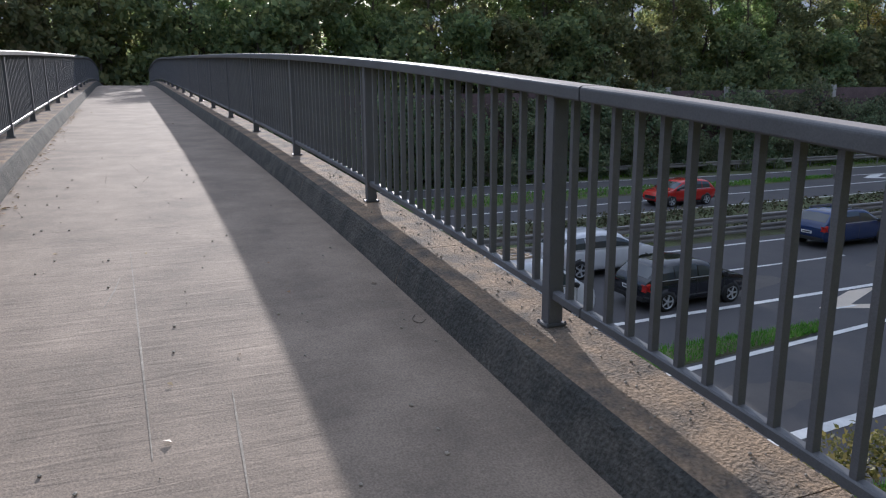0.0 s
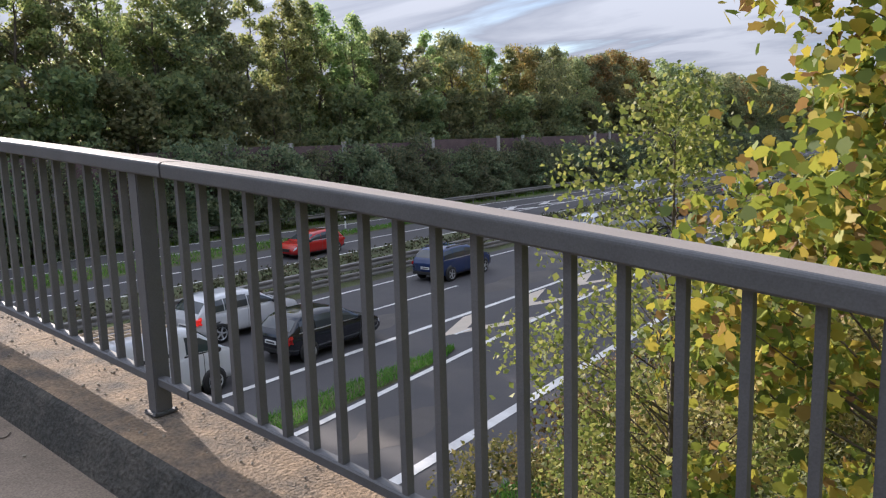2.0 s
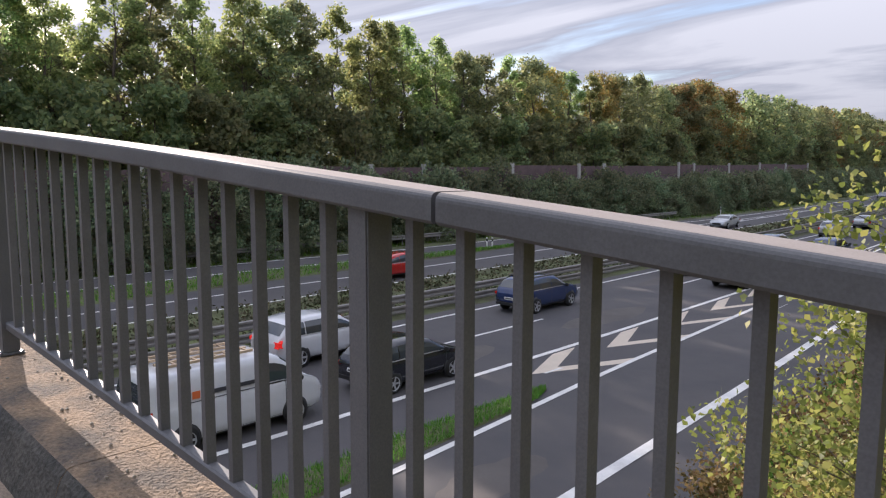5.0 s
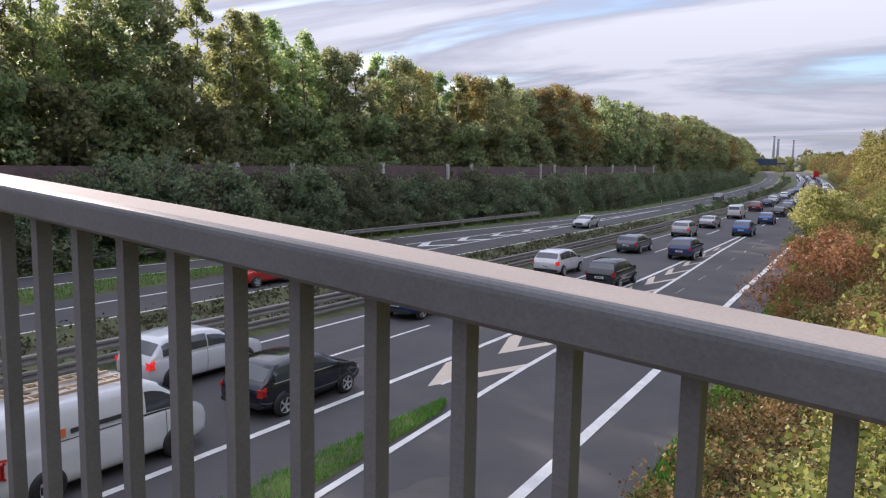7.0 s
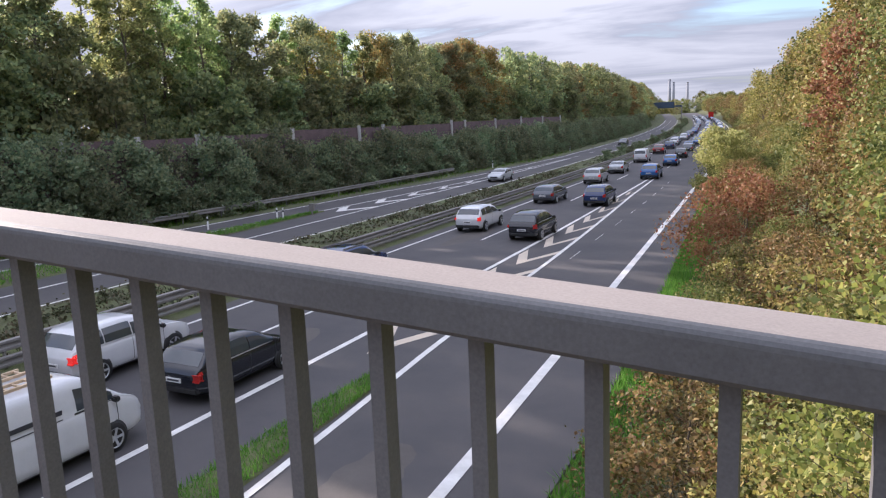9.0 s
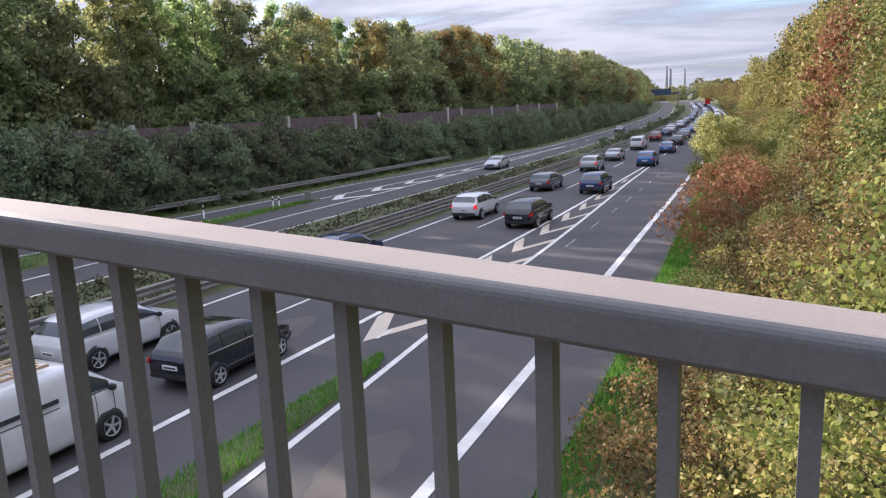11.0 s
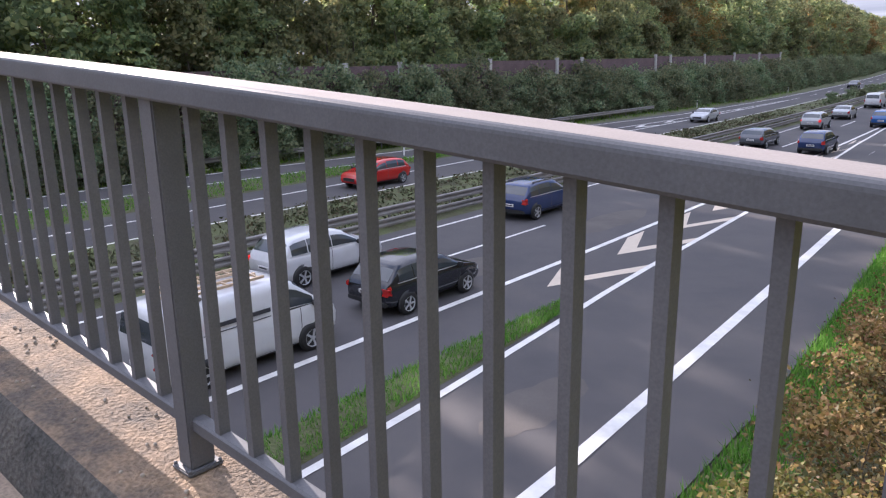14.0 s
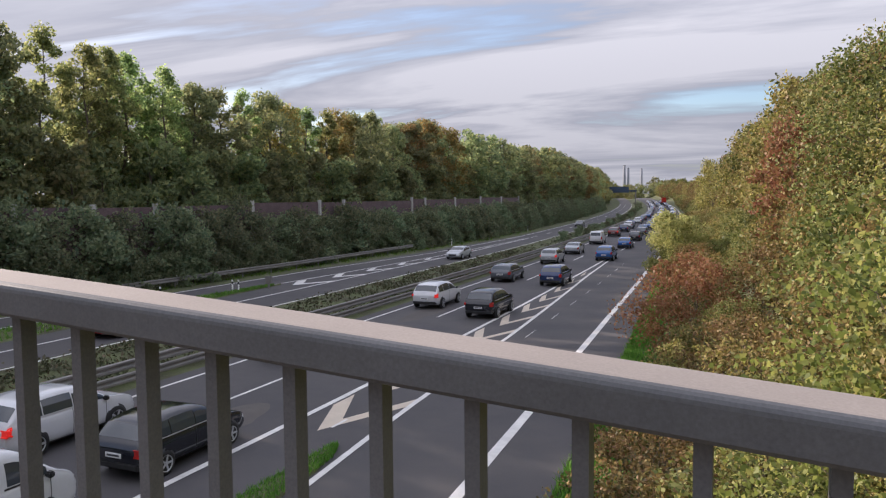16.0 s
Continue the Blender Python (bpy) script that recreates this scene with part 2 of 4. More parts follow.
# ---- shared builders ----
def mesh_of(name, verts, faces, mat, smooth=False):
    me = bpy.data.meshes.new(name)
    me.from_pydata([tuple(v) for v in verts], [], faces)
    for m in (mat if isinstance(mat, (list, tuple)) else [mat]):
        me.materials.append(M[m])
    if smooth:
        me.polygons.foreach_set("use_smooth", [True] * len(me.polygons))
    me.update()
    return me


def empty(name, m=None):
    ob = new(name)
    ob.empty_display_size = 0.1
    if m is not None:
        ob.matrix_basis = m
    return ob


def part(name, data, parent, m=None, label=""):
    """Links mesh data (or a bmesh) as one part under a thing or part."""
    ob = new(name, data)
    ob.parent = parent
    if m is not None:
        ob.matrix_basis = m
    return tagged(ob, label) if label else ob


def bm_mesh(bm, name, mat, smooth=False):
    me = bpy.data.meshes.new(name)
    bmesh.ops.recalc_face_normals(bm, faces=bm.faces)
    bm.to_mesh(me)
    bm.free()
    me.materials.append(M[mat])
    if smooth:
        me.polygons.foreach_set("use_smooth", [True] * len(me.polygons))
    return me


def add_box(bm, x0, x1, y0, y1, z0, z1, bevel=0.0):
    r = bmesh.ops.create_cube(bm, size=1.0)
    for v in r["verts"]:
        v.co = ((x0 + x1) / 2 + v.co.x * (x1 - x0), (y0 + y1) / 2 + v.co.y * (y1 - y0), (z0 + z1) / 2 + v.co.z * (z1 - z0))
    if bevel:
        edges = list({e for v in r["verts"] for e in v.link_edges})
        bmesh.ops.bevel(bm, geom=edges, offset=bevel, segments=2, affect="EDGES")


def box_mesh(name, mat, x0, x1, y0, y1, z0, z1, bevel=0.0):
    bm = bmesh.new()
    add_box(bm, x0, x1, y0, y1, z0, z1, bevel)
    return bm_mesh(bm, name, mat)


def lathe(name, mat, profile, seg=24, smooth=True):
    """Turns (radius, height) pairs round the z axis."""
    verts, faces = [], []
    for r, z in profile:
        for k in range(seg):
            a = 2 * math.pi * k / seg
            verts.append((r * math.cos(a), r * math.sin(a), z))
    for i in range(len(profile) - 1):
        for k in range(seg):
            j = (k + 1) % seg
            faces.append((i * seg + k, i * seg + j, (i + 1) * seg + j, (i + 1) * seg + k))
    faces.append(tuple(range(seg))[::-1])
    faces.append(tuple(range((len(profile) - 1) * seg, len(profile) * seg)))
    return mesh_of(name, verts, faces, mat, smooth)


def sweep(name, mat, section, stations, smooth=False):
    """Sweeps a closed (y, z) section along stations of (x, y, z)."""
    n = len(section)
    verts = [(sx, sy + y, sz + z) for sx, sy, sz in stations for y, z in section]
    faces = []
    for i in range(len(stations) - 1):
        for k in range(n):
            j = (k + 1) % n
            faces.append((i * n + k, i * n + j, (i + 1) * n + j, (i + 1) * n + k))
    faces.append(tuple(range(n))[::-1])
    faces.append(tuple(range((len(stations) - 1) * n, len(stations) * n)))
    me = mesh_of(name, verts, faces, mat, smooth)
    bm = bmesh.new()
    bm.from_mesh(me)
    bmesh.ops.recalc_face_normals(bm, faces=bm.faces)
    bm.to_mesh(me)
    bm.free()
    return me


# ---- the lie of the land ----
def bend(y):
    """How far the motorway has swung to the west at y."""
    if y < 12:
        return 0.0
    if y < 110:
        return -0.00028 * (y - 12) ** 2
    d = min(y, 640) - 110
    z = -2.69 - 0.0549 * d - 0.00016 * d * d
    return z if y < 640 else z - 0.2245 * (y - 640)


def rise(y):
    if y < 100:
        return 0.0
    if y < 600:
        return 2.2e-5 * (y - 100) ** 2
    return 2.2e-5 * 500 ** 2


def smooth01(a, b, v):
    s = max(0.0, min(1.0, (v - a) / (b - a)))
    return s * s * (3 - 2 * s)


def land(x, y):
    """Height of the open ground."""
    u = x - bend(y)
    h = rise(y) - 0.06
    h += 4.7 * smooth01(-45.2, -48.2, u)
    h += 2.6 * smooth01(-4.2, 3.0, u) + 1.6 * smooth01(3.0, 9.0, u)
    if -29.2 < u < -22.6:
        h += 0.10
    h += 0.12 * noise.noise((x * 0.3, y * 0.3, 0)) if (u < -46 or u > -3.5) else 0
    return h


def crown(x):
    """Height of the kerb's top along the arched footbridge."""
    q = -x
    if q < -3:
        return 5.71 + 0.33 * (1 - math.exp(0.6)) - 0.03 + 0.05 * (q + 3)
    if q < 0:
        return 5.71 + 0.33 * (1 - math.exp(-q / 5)) + 0.01 * q
    z = 5.71 + 0.20 * (1 - math.exp(-q / 4)) + 0.036 * q
    if q > 30:
        z -= 0.0022 * (q - 30) ** 2
    return z


def steps(a, b, n):
    return [a + (b - a) * i / n for i in range(n + 1)]


# ---- ground, road ----
gx = [-3000, -1500, -800, -450, -300, -220, -160, -120, -90, -75, -65, -60] + steps(-56, -44, 24) + steps(-43, -5, 19) + steps(-4.5, 10, 29) + [12, 16, 22, 30, 45, 70, 110, 200, 400, 900, 3000]
gy = [-3000, -1200, -500, -250, -120, -70, -45] + steps(-30, 120, 75) + steps(126, 300, 29) + steps(315, 700, 25) + [760, 850, 1000, 1300, 1800, 2600, 4500]
verts, faces = [], []
for y in gy:
    for x in gx:
        xx = x + (bend(y) if abs(x) < 460 else bend(min(y, 640)))
        verts.append((xx, y, land(xx, y) if abs(x) < 460 else rise(y) + (0.5 if y < 650 else -3)))
n = len(gx)
for j in range(len(gy) - 1):
    for i in range(n - 1):
        faces.append((j * n + i, j * n + i + 1, (j + 1) * n + i + 1, (j + 1) * n + i))
tagged(new("ground", mesh_of("ground", verts, faces, "soil", True)), "grassy ground with raised banks beside the motorway", "ground", kind="structure")

ROAD_Y = steps(-160, 0, 16) + steps(2, 120, 59) + steps(125, 300, 35) + steps(310, 760, 45)


def table(rows, y):
    return float(np.interp(y, [r[0] for r in rows], [r[1] for r in rows]))


def ribbon(name, mat, left, right, z0, label, category, ys=ROAD_Y, cols=1, thick=0.35):
    """A paved strip between two edges, each a row of (y, x), as a slab with sides."""
    verts, faces = [], []
    m = cols + 1
    for y in ys:
        a, b = table(left, y) + bend(y), table(right, y) + bend(y)
        for k in range(m):
            verts.append((a + (b - a) * k / cols, y, rise(y) + z0))
    nn = len(verts)
    for y in ys:
        a, b = table(left, y) + bend(y), table(right, y) + bend(y)
        verts += [(a, y, rise(y) + z0 - thick), (b, y, rise(y) + z0 - thick)]
    for j in range(len(ys) - 1):
        for k in range(cols):
            faces.append((j * m + k, j * m + k + 1, (j + 1) * m + k + 1, (j + 1) * m + k))
        p, q = nn + 2 * j, nn + 2 * j + 2
        faces.append((j * m, (j + 1) * m, q, p))
        faces.append((j * m + cols, p + 1, q + 1, (j + 1) * m + cols))
    return tagged(new(name, mesh_of(name, verts, faces, mat)), label, category, kind="structure")


ribbon("road_near", "asphalt", [(-160, -22.0), (760, -22.0)], [(-160, -4.8), (14, -5.0), (31, -5.9), (60, -7.6), (140, -9.6), (760, -9.8)], 0.0,
       "dark worn asphalt carriageway with a slip lane", "road", cols=6)
ribbon("road_far", "asphalt", [(-160, -44.0), (20, -43.7), (40, -41.4), (60, -40.6), (120, -36.6), (760, -36.6)], [(-160, -29.1), (760, -29.1)], 0.0,
       "dark asphalt opposite carriageway with a joining lane", "road", cols=6)


def stripe(rows, width, a, b, dash=None, mat="paint"):
    """A painted line that follows rows of (y, x) from y = a to y = b; dash: (length, gap, first)."""
    spans = [(a, b)]
    if dash:
        spans, s = [], dash[2]
        while s < b:
            spans.append((s, min(b, s + dash[0])))
            s += dash[0] + dash[1]
    for s, e in spans:
        ys = steps(s, e, max(1, int((e - s) / 3)))
        verts, faces = [], []
        for y in ys:
            x = table(rows, y) + bend(y)
            verts += [(x - width / 2, y, rise(y) + 0.016), (x + width / 2, y, rise(y) + 0.016)]
        for j in range(len(ys) - 1):
            faces.append((2 * j, 2 * j + 1, 2 * j + 3, 2 * j + 2))
        tagged(new("road_marking", mesh_of("road_marking", verts, faces, mat)), "white painted line on the asphalt", "road marking", "road markings", "structure")


L1 = [(-60, -6.55), (8, -6.8), (20, -7.35), (31, -7.85), (44, -8.35), (74, -9.2), (140, -9.3), (760, -9.3)]
L2 = [(-60, -8.6), (5, -10.15), (9.5, -10.4), (20, -11.3), (34, -11.95), (42, -12.4), (63, -13.6), (78, -14.1), (90, -14.3)]
L3 = [(-60, -14.05), (20, -14.05), (40, -14.25), (60, -14.55), (90, -14.75), (760, -14.75)]
L4 = [(-60, -17.5), (40, -17.7), (70, -17.9), (760, -18.2)]
L5 = [(-60, -21.1), (760, -21.3)]
stripe(L1, 0.30, -60, 400)
stripe(L2, 0.20, -60, 88)
stripe(L3, 0.22, -60, 90)
stripe(L3, 0.18, 96, 420, (6, 6, 96))
stripe(L4, 0.14, -60, 430, (6.6, 13.6, -42.4))
stripe(L5, 0.16, -60, 430)
R1 = [(-60, -29.55), (760, -29.6)]
R2 = [(-60, -32.7), (30, -33.0), (60, -33.3), (80, -33.2), (120, -33.1), (760, -33.1)]
R3 = [(-60, -39.9), (21, -39.6), (40, -37.6), (50, -36.6), (80, -34.6), (118, -33.4)]
R4 = [(-60, -43.4), (22, -43.2), (40, -40.9), (60, -40.1), (85, -37.0), (124, -35.9), (760, -35.9)]
stripe(R1, 0.16, -60, 430)
stripe(R2, 0.2, -60, 120)
stripe(R2, 0.14, 122, 420, (5, 8, 122))
stripe(R3, 0.2, -60, 118)
stripe(R4, 0.2, -60, 430)


def gore(rows_a, rows_b, ys, depth, width, mat):
    """Arrow-shaped bars laid between two converging lines."""
    for y in ys:
        a, b = table(rows_a, y + depth) + bend(y), table(rows_b, y + depth * 0.8) + bend(y)
        lo, hi = min(a, b) + 0.18, max(a, b) - 0.18
        tip = lo + (hi - lo) * 0.42
        v = [(lo, y + depth, 0), (tip, y, 0), (hi, y + depth * 1.25, 0), (hi, y + depth * 1.25 + width, 0), (tip + 0.1, y + width * 1.15, 0), (lo, y + depth + width * 1.25, 0)]
        v = [(p[0], p[1], rise(p[1]) + 0.007) for p in v]
        tagged(new("road_marking", mesh_of("road_marking", v, [(0, 1, 4, 5), (1, 2, 3, 4)], mat)), "pale painted arrow bar between two road lines", "road marking", "road markings", "structure")


gore(L3, L2, [17.6, 22.4, 27.2, 32.0, 36.8, 41.6, 46.4, 51.5, 57, 63], 2.6, 1.15, "paint_warm")
gore(R3, R2, [49, 55, 61, 67.5, 74, 81, 88, 95], 2.4, 1.25, "paint")
# short worn guide dashes beside the slip lane's line
stripe([(18, -12.6), (20, -12.55)], 0.1, 18.0, 18.9)
stripe([(0, -11.0), (30, -11.0), (60, -11.7), (80, -12.2)], 0.03, 34, 80, (2.2, 3.6, 34))
for y0, xa, w, ln in ((14.5, -16.2, 1.5, 5.0), (24.0, -16.0, 1.3, 6.5), (36, -19.2, 1.2, 7), (9, -8.6, 1.1, 3.4), (49, -8.9, 1.6, 6.0)):
    ys = steps(0, 1, 10)
    verts = []
    for s in ys:
        half = w / 2 * (0.25 + math.sin(math.pi * s) ** 0.6) * (0.85 + 0.3 * random.random())
        verts += [(xa - half, y0 + ln * s, 0.004), (xa + half, y0 + ln * s, 0.004)]
    tagged(new("road_patch", mesh_of("road_patch", verts, [(2 * j, 2 * j + 1, 2 * j + 3, 2 * j + 2) for j in range(10)], "patch")), "paler patch in the asphalt", "road patch", "road patches", "structure")

# grass islands between the lanes
def island(rows_a, rows_b, y0, y1, label):
    ys = steps(y0, y1, 30)
    verts, faces = [], []
    for y in ys:
        a, b = table(rows_a, y) + bend(y), table(rows_b, y) + bend(y)
        for k, lift_z in ((0, 0.0), (0.15, 0.08), (0.5, 0.11), (0.85, 0.08), (1, 0.0)):
            verts.append((a + (b - a) * k, y, rise(y) + 0.004 + lift_z))
    for j in range(len(ys) - 1):
        for k in range(4):
            faces.append((j * 5 + k, j * 5 + k + 1, (j + 1) * 5 + k + 1, (j + 1) * 5 + k))
    tagged(new("ground_island", mesh_of("ground_island", verts, faces, "soil", True)), label, "grass strip", kind="structure")


ISL_A = [(-40, -11.3), (5.8, -11.75), (12, -11.85), (16.6, -11.65)]
ISL_B = [(-40, -8.9), (5.8, -10.45), (9.5, -10.7), (15.7, -11.1), (16.6, -11.5)]
island(ISL_A, ISL_B, -40, 16.6, "narrow green grass strip beside the slip lane")
ISL_C = [(-40, -38.9), (21, -38.9), (40, -37.2), (49, -36.3)]
ISL_D = [(-40, -34.6), (18, -35.0), (38, -35.6), (49, -36.2)]
island(ISL_C, ISL_D, -40, 49, "green grass wedge where the far lanes part")


def blades(name, spots, height, width, mat, label, category, rng):
    """Thin upright blades at many spots of (x, y, z)."""
    spots = np.array(spots)
    n = len(spots)
    a = rng.uniform(0, 2 * np.pi, n)
    lean = rng.normal(0, 0.35, (n, 2)) * height
    h = height * rng.uniform(0.5, 1.3, n)
    side = np.stack([np.cos(a), np.sin(a), 0 * a], 1) * (width / 2)
    top = spots + np.stack([lean[:, 0], lean[:, 1], h], 1)
    v = np.stack([spots - side, spots + side, top], 1).reshape(-1, 3)
    me = bpy.data.meshes.new(name)
    me.vertices.add(3 * n)
    me.vertices.foreach_set("co", v.ravel())
    me.loops.add(3 * n)
    me.loops.foreach_set("vertex_index", np.arange(3 * n, dtype=np.int32))
    me.polygons.add(n)
    me.polygons.foreach_set("loop_start", np.arange(0, 3 * n, 3, dtype=np.int32))
    me.materials.append(M[mat])
    me.update(calc_edges=True)
    return tagged(new(name, me), label, category, kind="stuff")


rng = np.random.default_rng(5)
spots = []
for _ in range(9000):
    y = rng.uniform(-6, 16.5)
    a, b = table(ISL_A, y), table(ISL_B, y)
    spots.append((rng.uniform(a, b), y, 0.06))
blades("grass", spots, 0.16, 0.03, "grass", "short green grass of the strip beside the slip lane", "grass", rng)
spots = []
for _ in range(7000):
    y = rng.uniform(0, 48)
    a, b = table(ISL_C, y) + bend(y), table(ISL_D, y) + bend(y)
    spots.append((rng.uniform(a, b), y, 0.08))
blades("grass", spots, 0.2, 0.06, "grass", "green grass on the wedge between the far lanes", "grass", rng)
spots = []
for _ in range(15000):
    y = rng.uniform(4, 60)
    e = table([(0, -4.8), (14, -5.0), (31, -5.9), (60, -7.6)], y) + bend(y)
    x = max(e, table(L1, y) + bend(y) + 0.45) + abs(rng.normal(0.05, 0.8))
    spots.append((x, y, land(x, y)))
blades("grass", spots, 0.28, 0.04, "grass", "green verge grass along the edge of the slip lane", "grass", rng)
spots = []
for _ in range(9000):
    y = rng.uniform(5, 150)
    x = rng.uniform(-46, -43.4) + bend(y) + (0 if y < 40 else min(6.0, (y - 40) * 0.08)) * rng.uniform(0, 1)
    spots.append((x, y, land(x, y)))
blades("grass", spots, 0.22, 0.09, "grass", "rough green verge grass below the wooded bank", "grass", rng)
# ---- the footbridge ----
NEAR, FAR = -0.28, -2.60        # the kerbs' feet
BX = [10 - i * 0.7 for i in range(int(66 / 0.7) + 1)]


def long_mesh(name, mat, section, xs=BX):
    """A beam that follows the bridge's arch; section: (y, height over the kerb's top)."""
    return sweep(name, mat, section, [(x, 0, crown(x)) for x in xs])


deck = tagged(new("floor_deck", long_mesh("floor_deck", "deck", [(NEAR + 0.02, -0.19), (FAR - 0.02, -0.19), (FAR - 0.02, -0.45), (NEAR + 0.02, -0.45)])),
              "pale brushed concrete deck of an arched footbridge", "bridge deck", kind="structure")
tagged(new("wall_girder", long_mesh("wall_girder", "concrete", [(0.10, -0.455), (-2.98, -0.455), (-2.7, -1.15), (-0.2, -1.15)])),
       "grey concrete girder under the footbridge deck", "bridge girder", kind="structure")


def kerb_run(name, flip, label):
    run = tagged(empty(name), label, "kerb", kind="structure")
    section = [(-0.28, -0.192), (-0.275, -0.17), (-0.225, -0.03), (-0.205, -0.006), (-0.185, 0.0), (0.15, 0.0), (0.17, -0.02), (0.17, -0.452), (-0.28, -0.452)]
    if flip:
        section = [(-2.88 - y, z) for y, z in section]
    x = 10.0 - 1.15
    while x > -56:
        xs = steps(x, x - 2.515, 4)
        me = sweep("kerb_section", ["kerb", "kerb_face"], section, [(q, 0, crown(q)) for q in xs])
        # sideways faces get the stained colour with shade worked into it
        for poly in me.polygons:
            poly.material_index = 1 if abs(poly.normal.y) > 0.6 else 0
        part("kerb_section", me, run)
        x -= 2.52
    return run


kerb_run("kerb_near", False, "weathered concrete kerb with a mossy sloped face, shade painted in")
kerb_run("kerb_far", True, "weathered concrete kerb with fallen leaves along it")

PITCH = 0.14
BAY = 18 * PITCH
EAST_BAY = 2.50       # the bays towards the near end have one bar more
bar_mesh = box_mesh("bar", "rail", -0.0105, 0.0105, -0.0148, 0.0148, 0.13, 0.965)
post_mesh = box_mesh("post", "rail", -0.031, 0.031, -0.035, 0.035, 0.012, 0.965, 0.004)
foot_mesh = box_mesh("base_plate", "rail", -0.044, 0.044, -0.05, 0.05, 0.0, 0.012, 0.003)
bolt_mesh = lathe("bolt", "rail", [(0.005, 0.010), (0.005, 0.017), (0.002, 0.019)], 8)
sleeve_mesh = box_mesh("joint_sleeve", "gap", -0.012, 0.012, -0.046, 0.046, 0.966, 1.006, 0.006)
ROUND = [(0.057, 0.999), (0.0562, 1.0043), (0.0538, 1.0086), (0.0500, 1.0118), (0.0450, 1.0138), (0.039, 1.0145)]
TOP = [(-0.057, 0.963)] + [(-w, h) for w, h in ROUND] + ROUND[::-1] + [(0.057, 0.963), (0.052, 0.957), (-0.052, 0.957)]
LOW = [(-0.02, 0.122), (-0.02, 0.150), (-0.014, 0.156), (0.014, 0.156), (0.02, 0.150), (0.02, 0.122), (0.014, 0.118), (-0.014, 0.118)]


def railing(y0, i):
    """One bay: its post stands at the bay's east end and the bars run on westward."""
    run, count = (BAY, 18) if i >= 0 else (EAST_BAY, 19)
    pitch = run / count
    x0 = -i * run
    bay = tagged(empty("railing_section", pose(x0, y0, crown(x0))), "grey painted steel bridge railing bay with upright bars", "railing", "bridge railing bays")
    c0 = crown(x0)
    part("post", post_mesh, bay)
    part("base_plate", foot_mesh, bay)
    for sx, sy in ((-0.037, -0.043), (0.037, -0.043), (-0.037, 0.043), (0.037, 0.043)):
        part("bolt", bolt_mesh, bay, pose(sx, sy, 0))
    for k in range(1, count):
        part("bar", bar_mesh, bay, pose(-k * pitch, 0, crown(x0 - k * pitch) - c0))
    joint = i % 3 == 0
    a = 0.232 if joint else 0.25
    b = -run + (0.25 if (i + 1) % 3 else 0.243)
    xs = steps(a, b, 6)
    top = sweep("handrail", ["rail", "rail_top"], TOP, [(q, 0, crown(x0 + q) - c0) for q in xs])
    # upward faces take the paler colour that stands in for sunlight
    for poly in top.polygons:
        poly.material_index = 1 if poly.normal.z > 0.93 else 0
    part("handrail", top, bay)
    part("bottom_rail", sweep("bottom_rail", "rail", LOW, [(q, 0, crown(x0 + q) - c0) for q in xs]), bay)
    if joint:
        part("joint_sleeve", sleeve_mesh, bay, pose(0.238, 0, crown(x0 + 0.238) - c0), "dark gap where two handrails meet")
    return bay


for i in range(-3, 19):
    railing(0.0, i)
    railing(-2.88, i)

# grit and leaves that lie on the deck
rng = np.random.default_rng(11)


def leaf_sheet(name, pts, size, mat, rng, normal=None, aspect=0.62, droop=0.25):
    """Many folded four-cornered leaves round the points given, as mesh data."""
    n = len(pts)
    d = rng.normal(0, 1, (n, 3))
    if normal is not None:
        d = d * np.array(normal)
    d /= np.linalg.norm(d, axis=1)[:, None] + 1e-9
    r = rng.normal(0, 1, (n, 3))
    if normal is not None:
        r = r * np.array(normal)
    s = np.cross(d, r)
    if normal is not None:
        s = np.cross(d, np.tile((0, 0, 1.0), (n, 1)) + 0.2 * rng.normal(0, 1, (n, 3)))
    s /= np.linalg.norm(s, axis=1)[:, None] + 1e-9
    up = np.cross(s, d)
    z = size * rng.uniform(0.6, 1.35, n)[:, None]
    tip, base = pts + d * z * 0.5, pts - d * z * 0.5
    mid = pts - d * z * 0.06
    fold = up * z * droop
    v = np.stack([base, mid + s * z * aspect * 0.5 + fold * 0.5, tip - fold * 0.2, mid - s * z * aspect * 0.5 + fold * 0.5], 1).reshape(-1, 3)
    me = bpy.data.meshes.new(name)
    me.vertices.add(4 * n)
    me.vertices.foreach_set("co", v.ravel())
    me.loops.add(4 * n)
    me.loops.foreach_set("vertex_index", np.arange(4 * n, dtype=np.int32))
    me.polygons.add(n)
    me.polygons.foreach_set("loop_start", np.arange(0, 4 * n, 4, dtype=np.int32))
    me.materials.append(M[mat])
    me.update(calc_edges=True)
    return me


pts = []
while len(pts) < 15000:      # leafy clumps on the median
    y = rng.uniform(-10, 260) if rng.random() < 0.4 else rng.uniform(0, 90)
    cx = rng.uniform(-28.8, -23.2) + bend(y)
    tall = rng.uniform(0.08, 0.5)
    for _ in range(int(rng.integers(4, 16))):
        qx, qy = cx + rng.normal(0, 0.22), y + rng.normal(0, 0.3)
        if -28.95 < qx - bend(qy) < -23.0:
            pts.append((qx, qy, land(qx, qy) + rng.uniform(0.02, tall)))
tagged(new("weeds", leaf_sheet("weeds", np.array(pts), 0.21, "weeds", rng, aspect=0.5)), "grey-green and brown weeds growing on the median", "weeds", kind="stuff")
pts = []
for _ in range(420):
    x = rng.uniform(-16, 3)
    y = FAR + abs(rng.normal(0, 0.07)) if rng.random() < 0.9 else rng.uniform(FAR, NEAR)
    pts.append((x, y, crown(x) - 0.182))
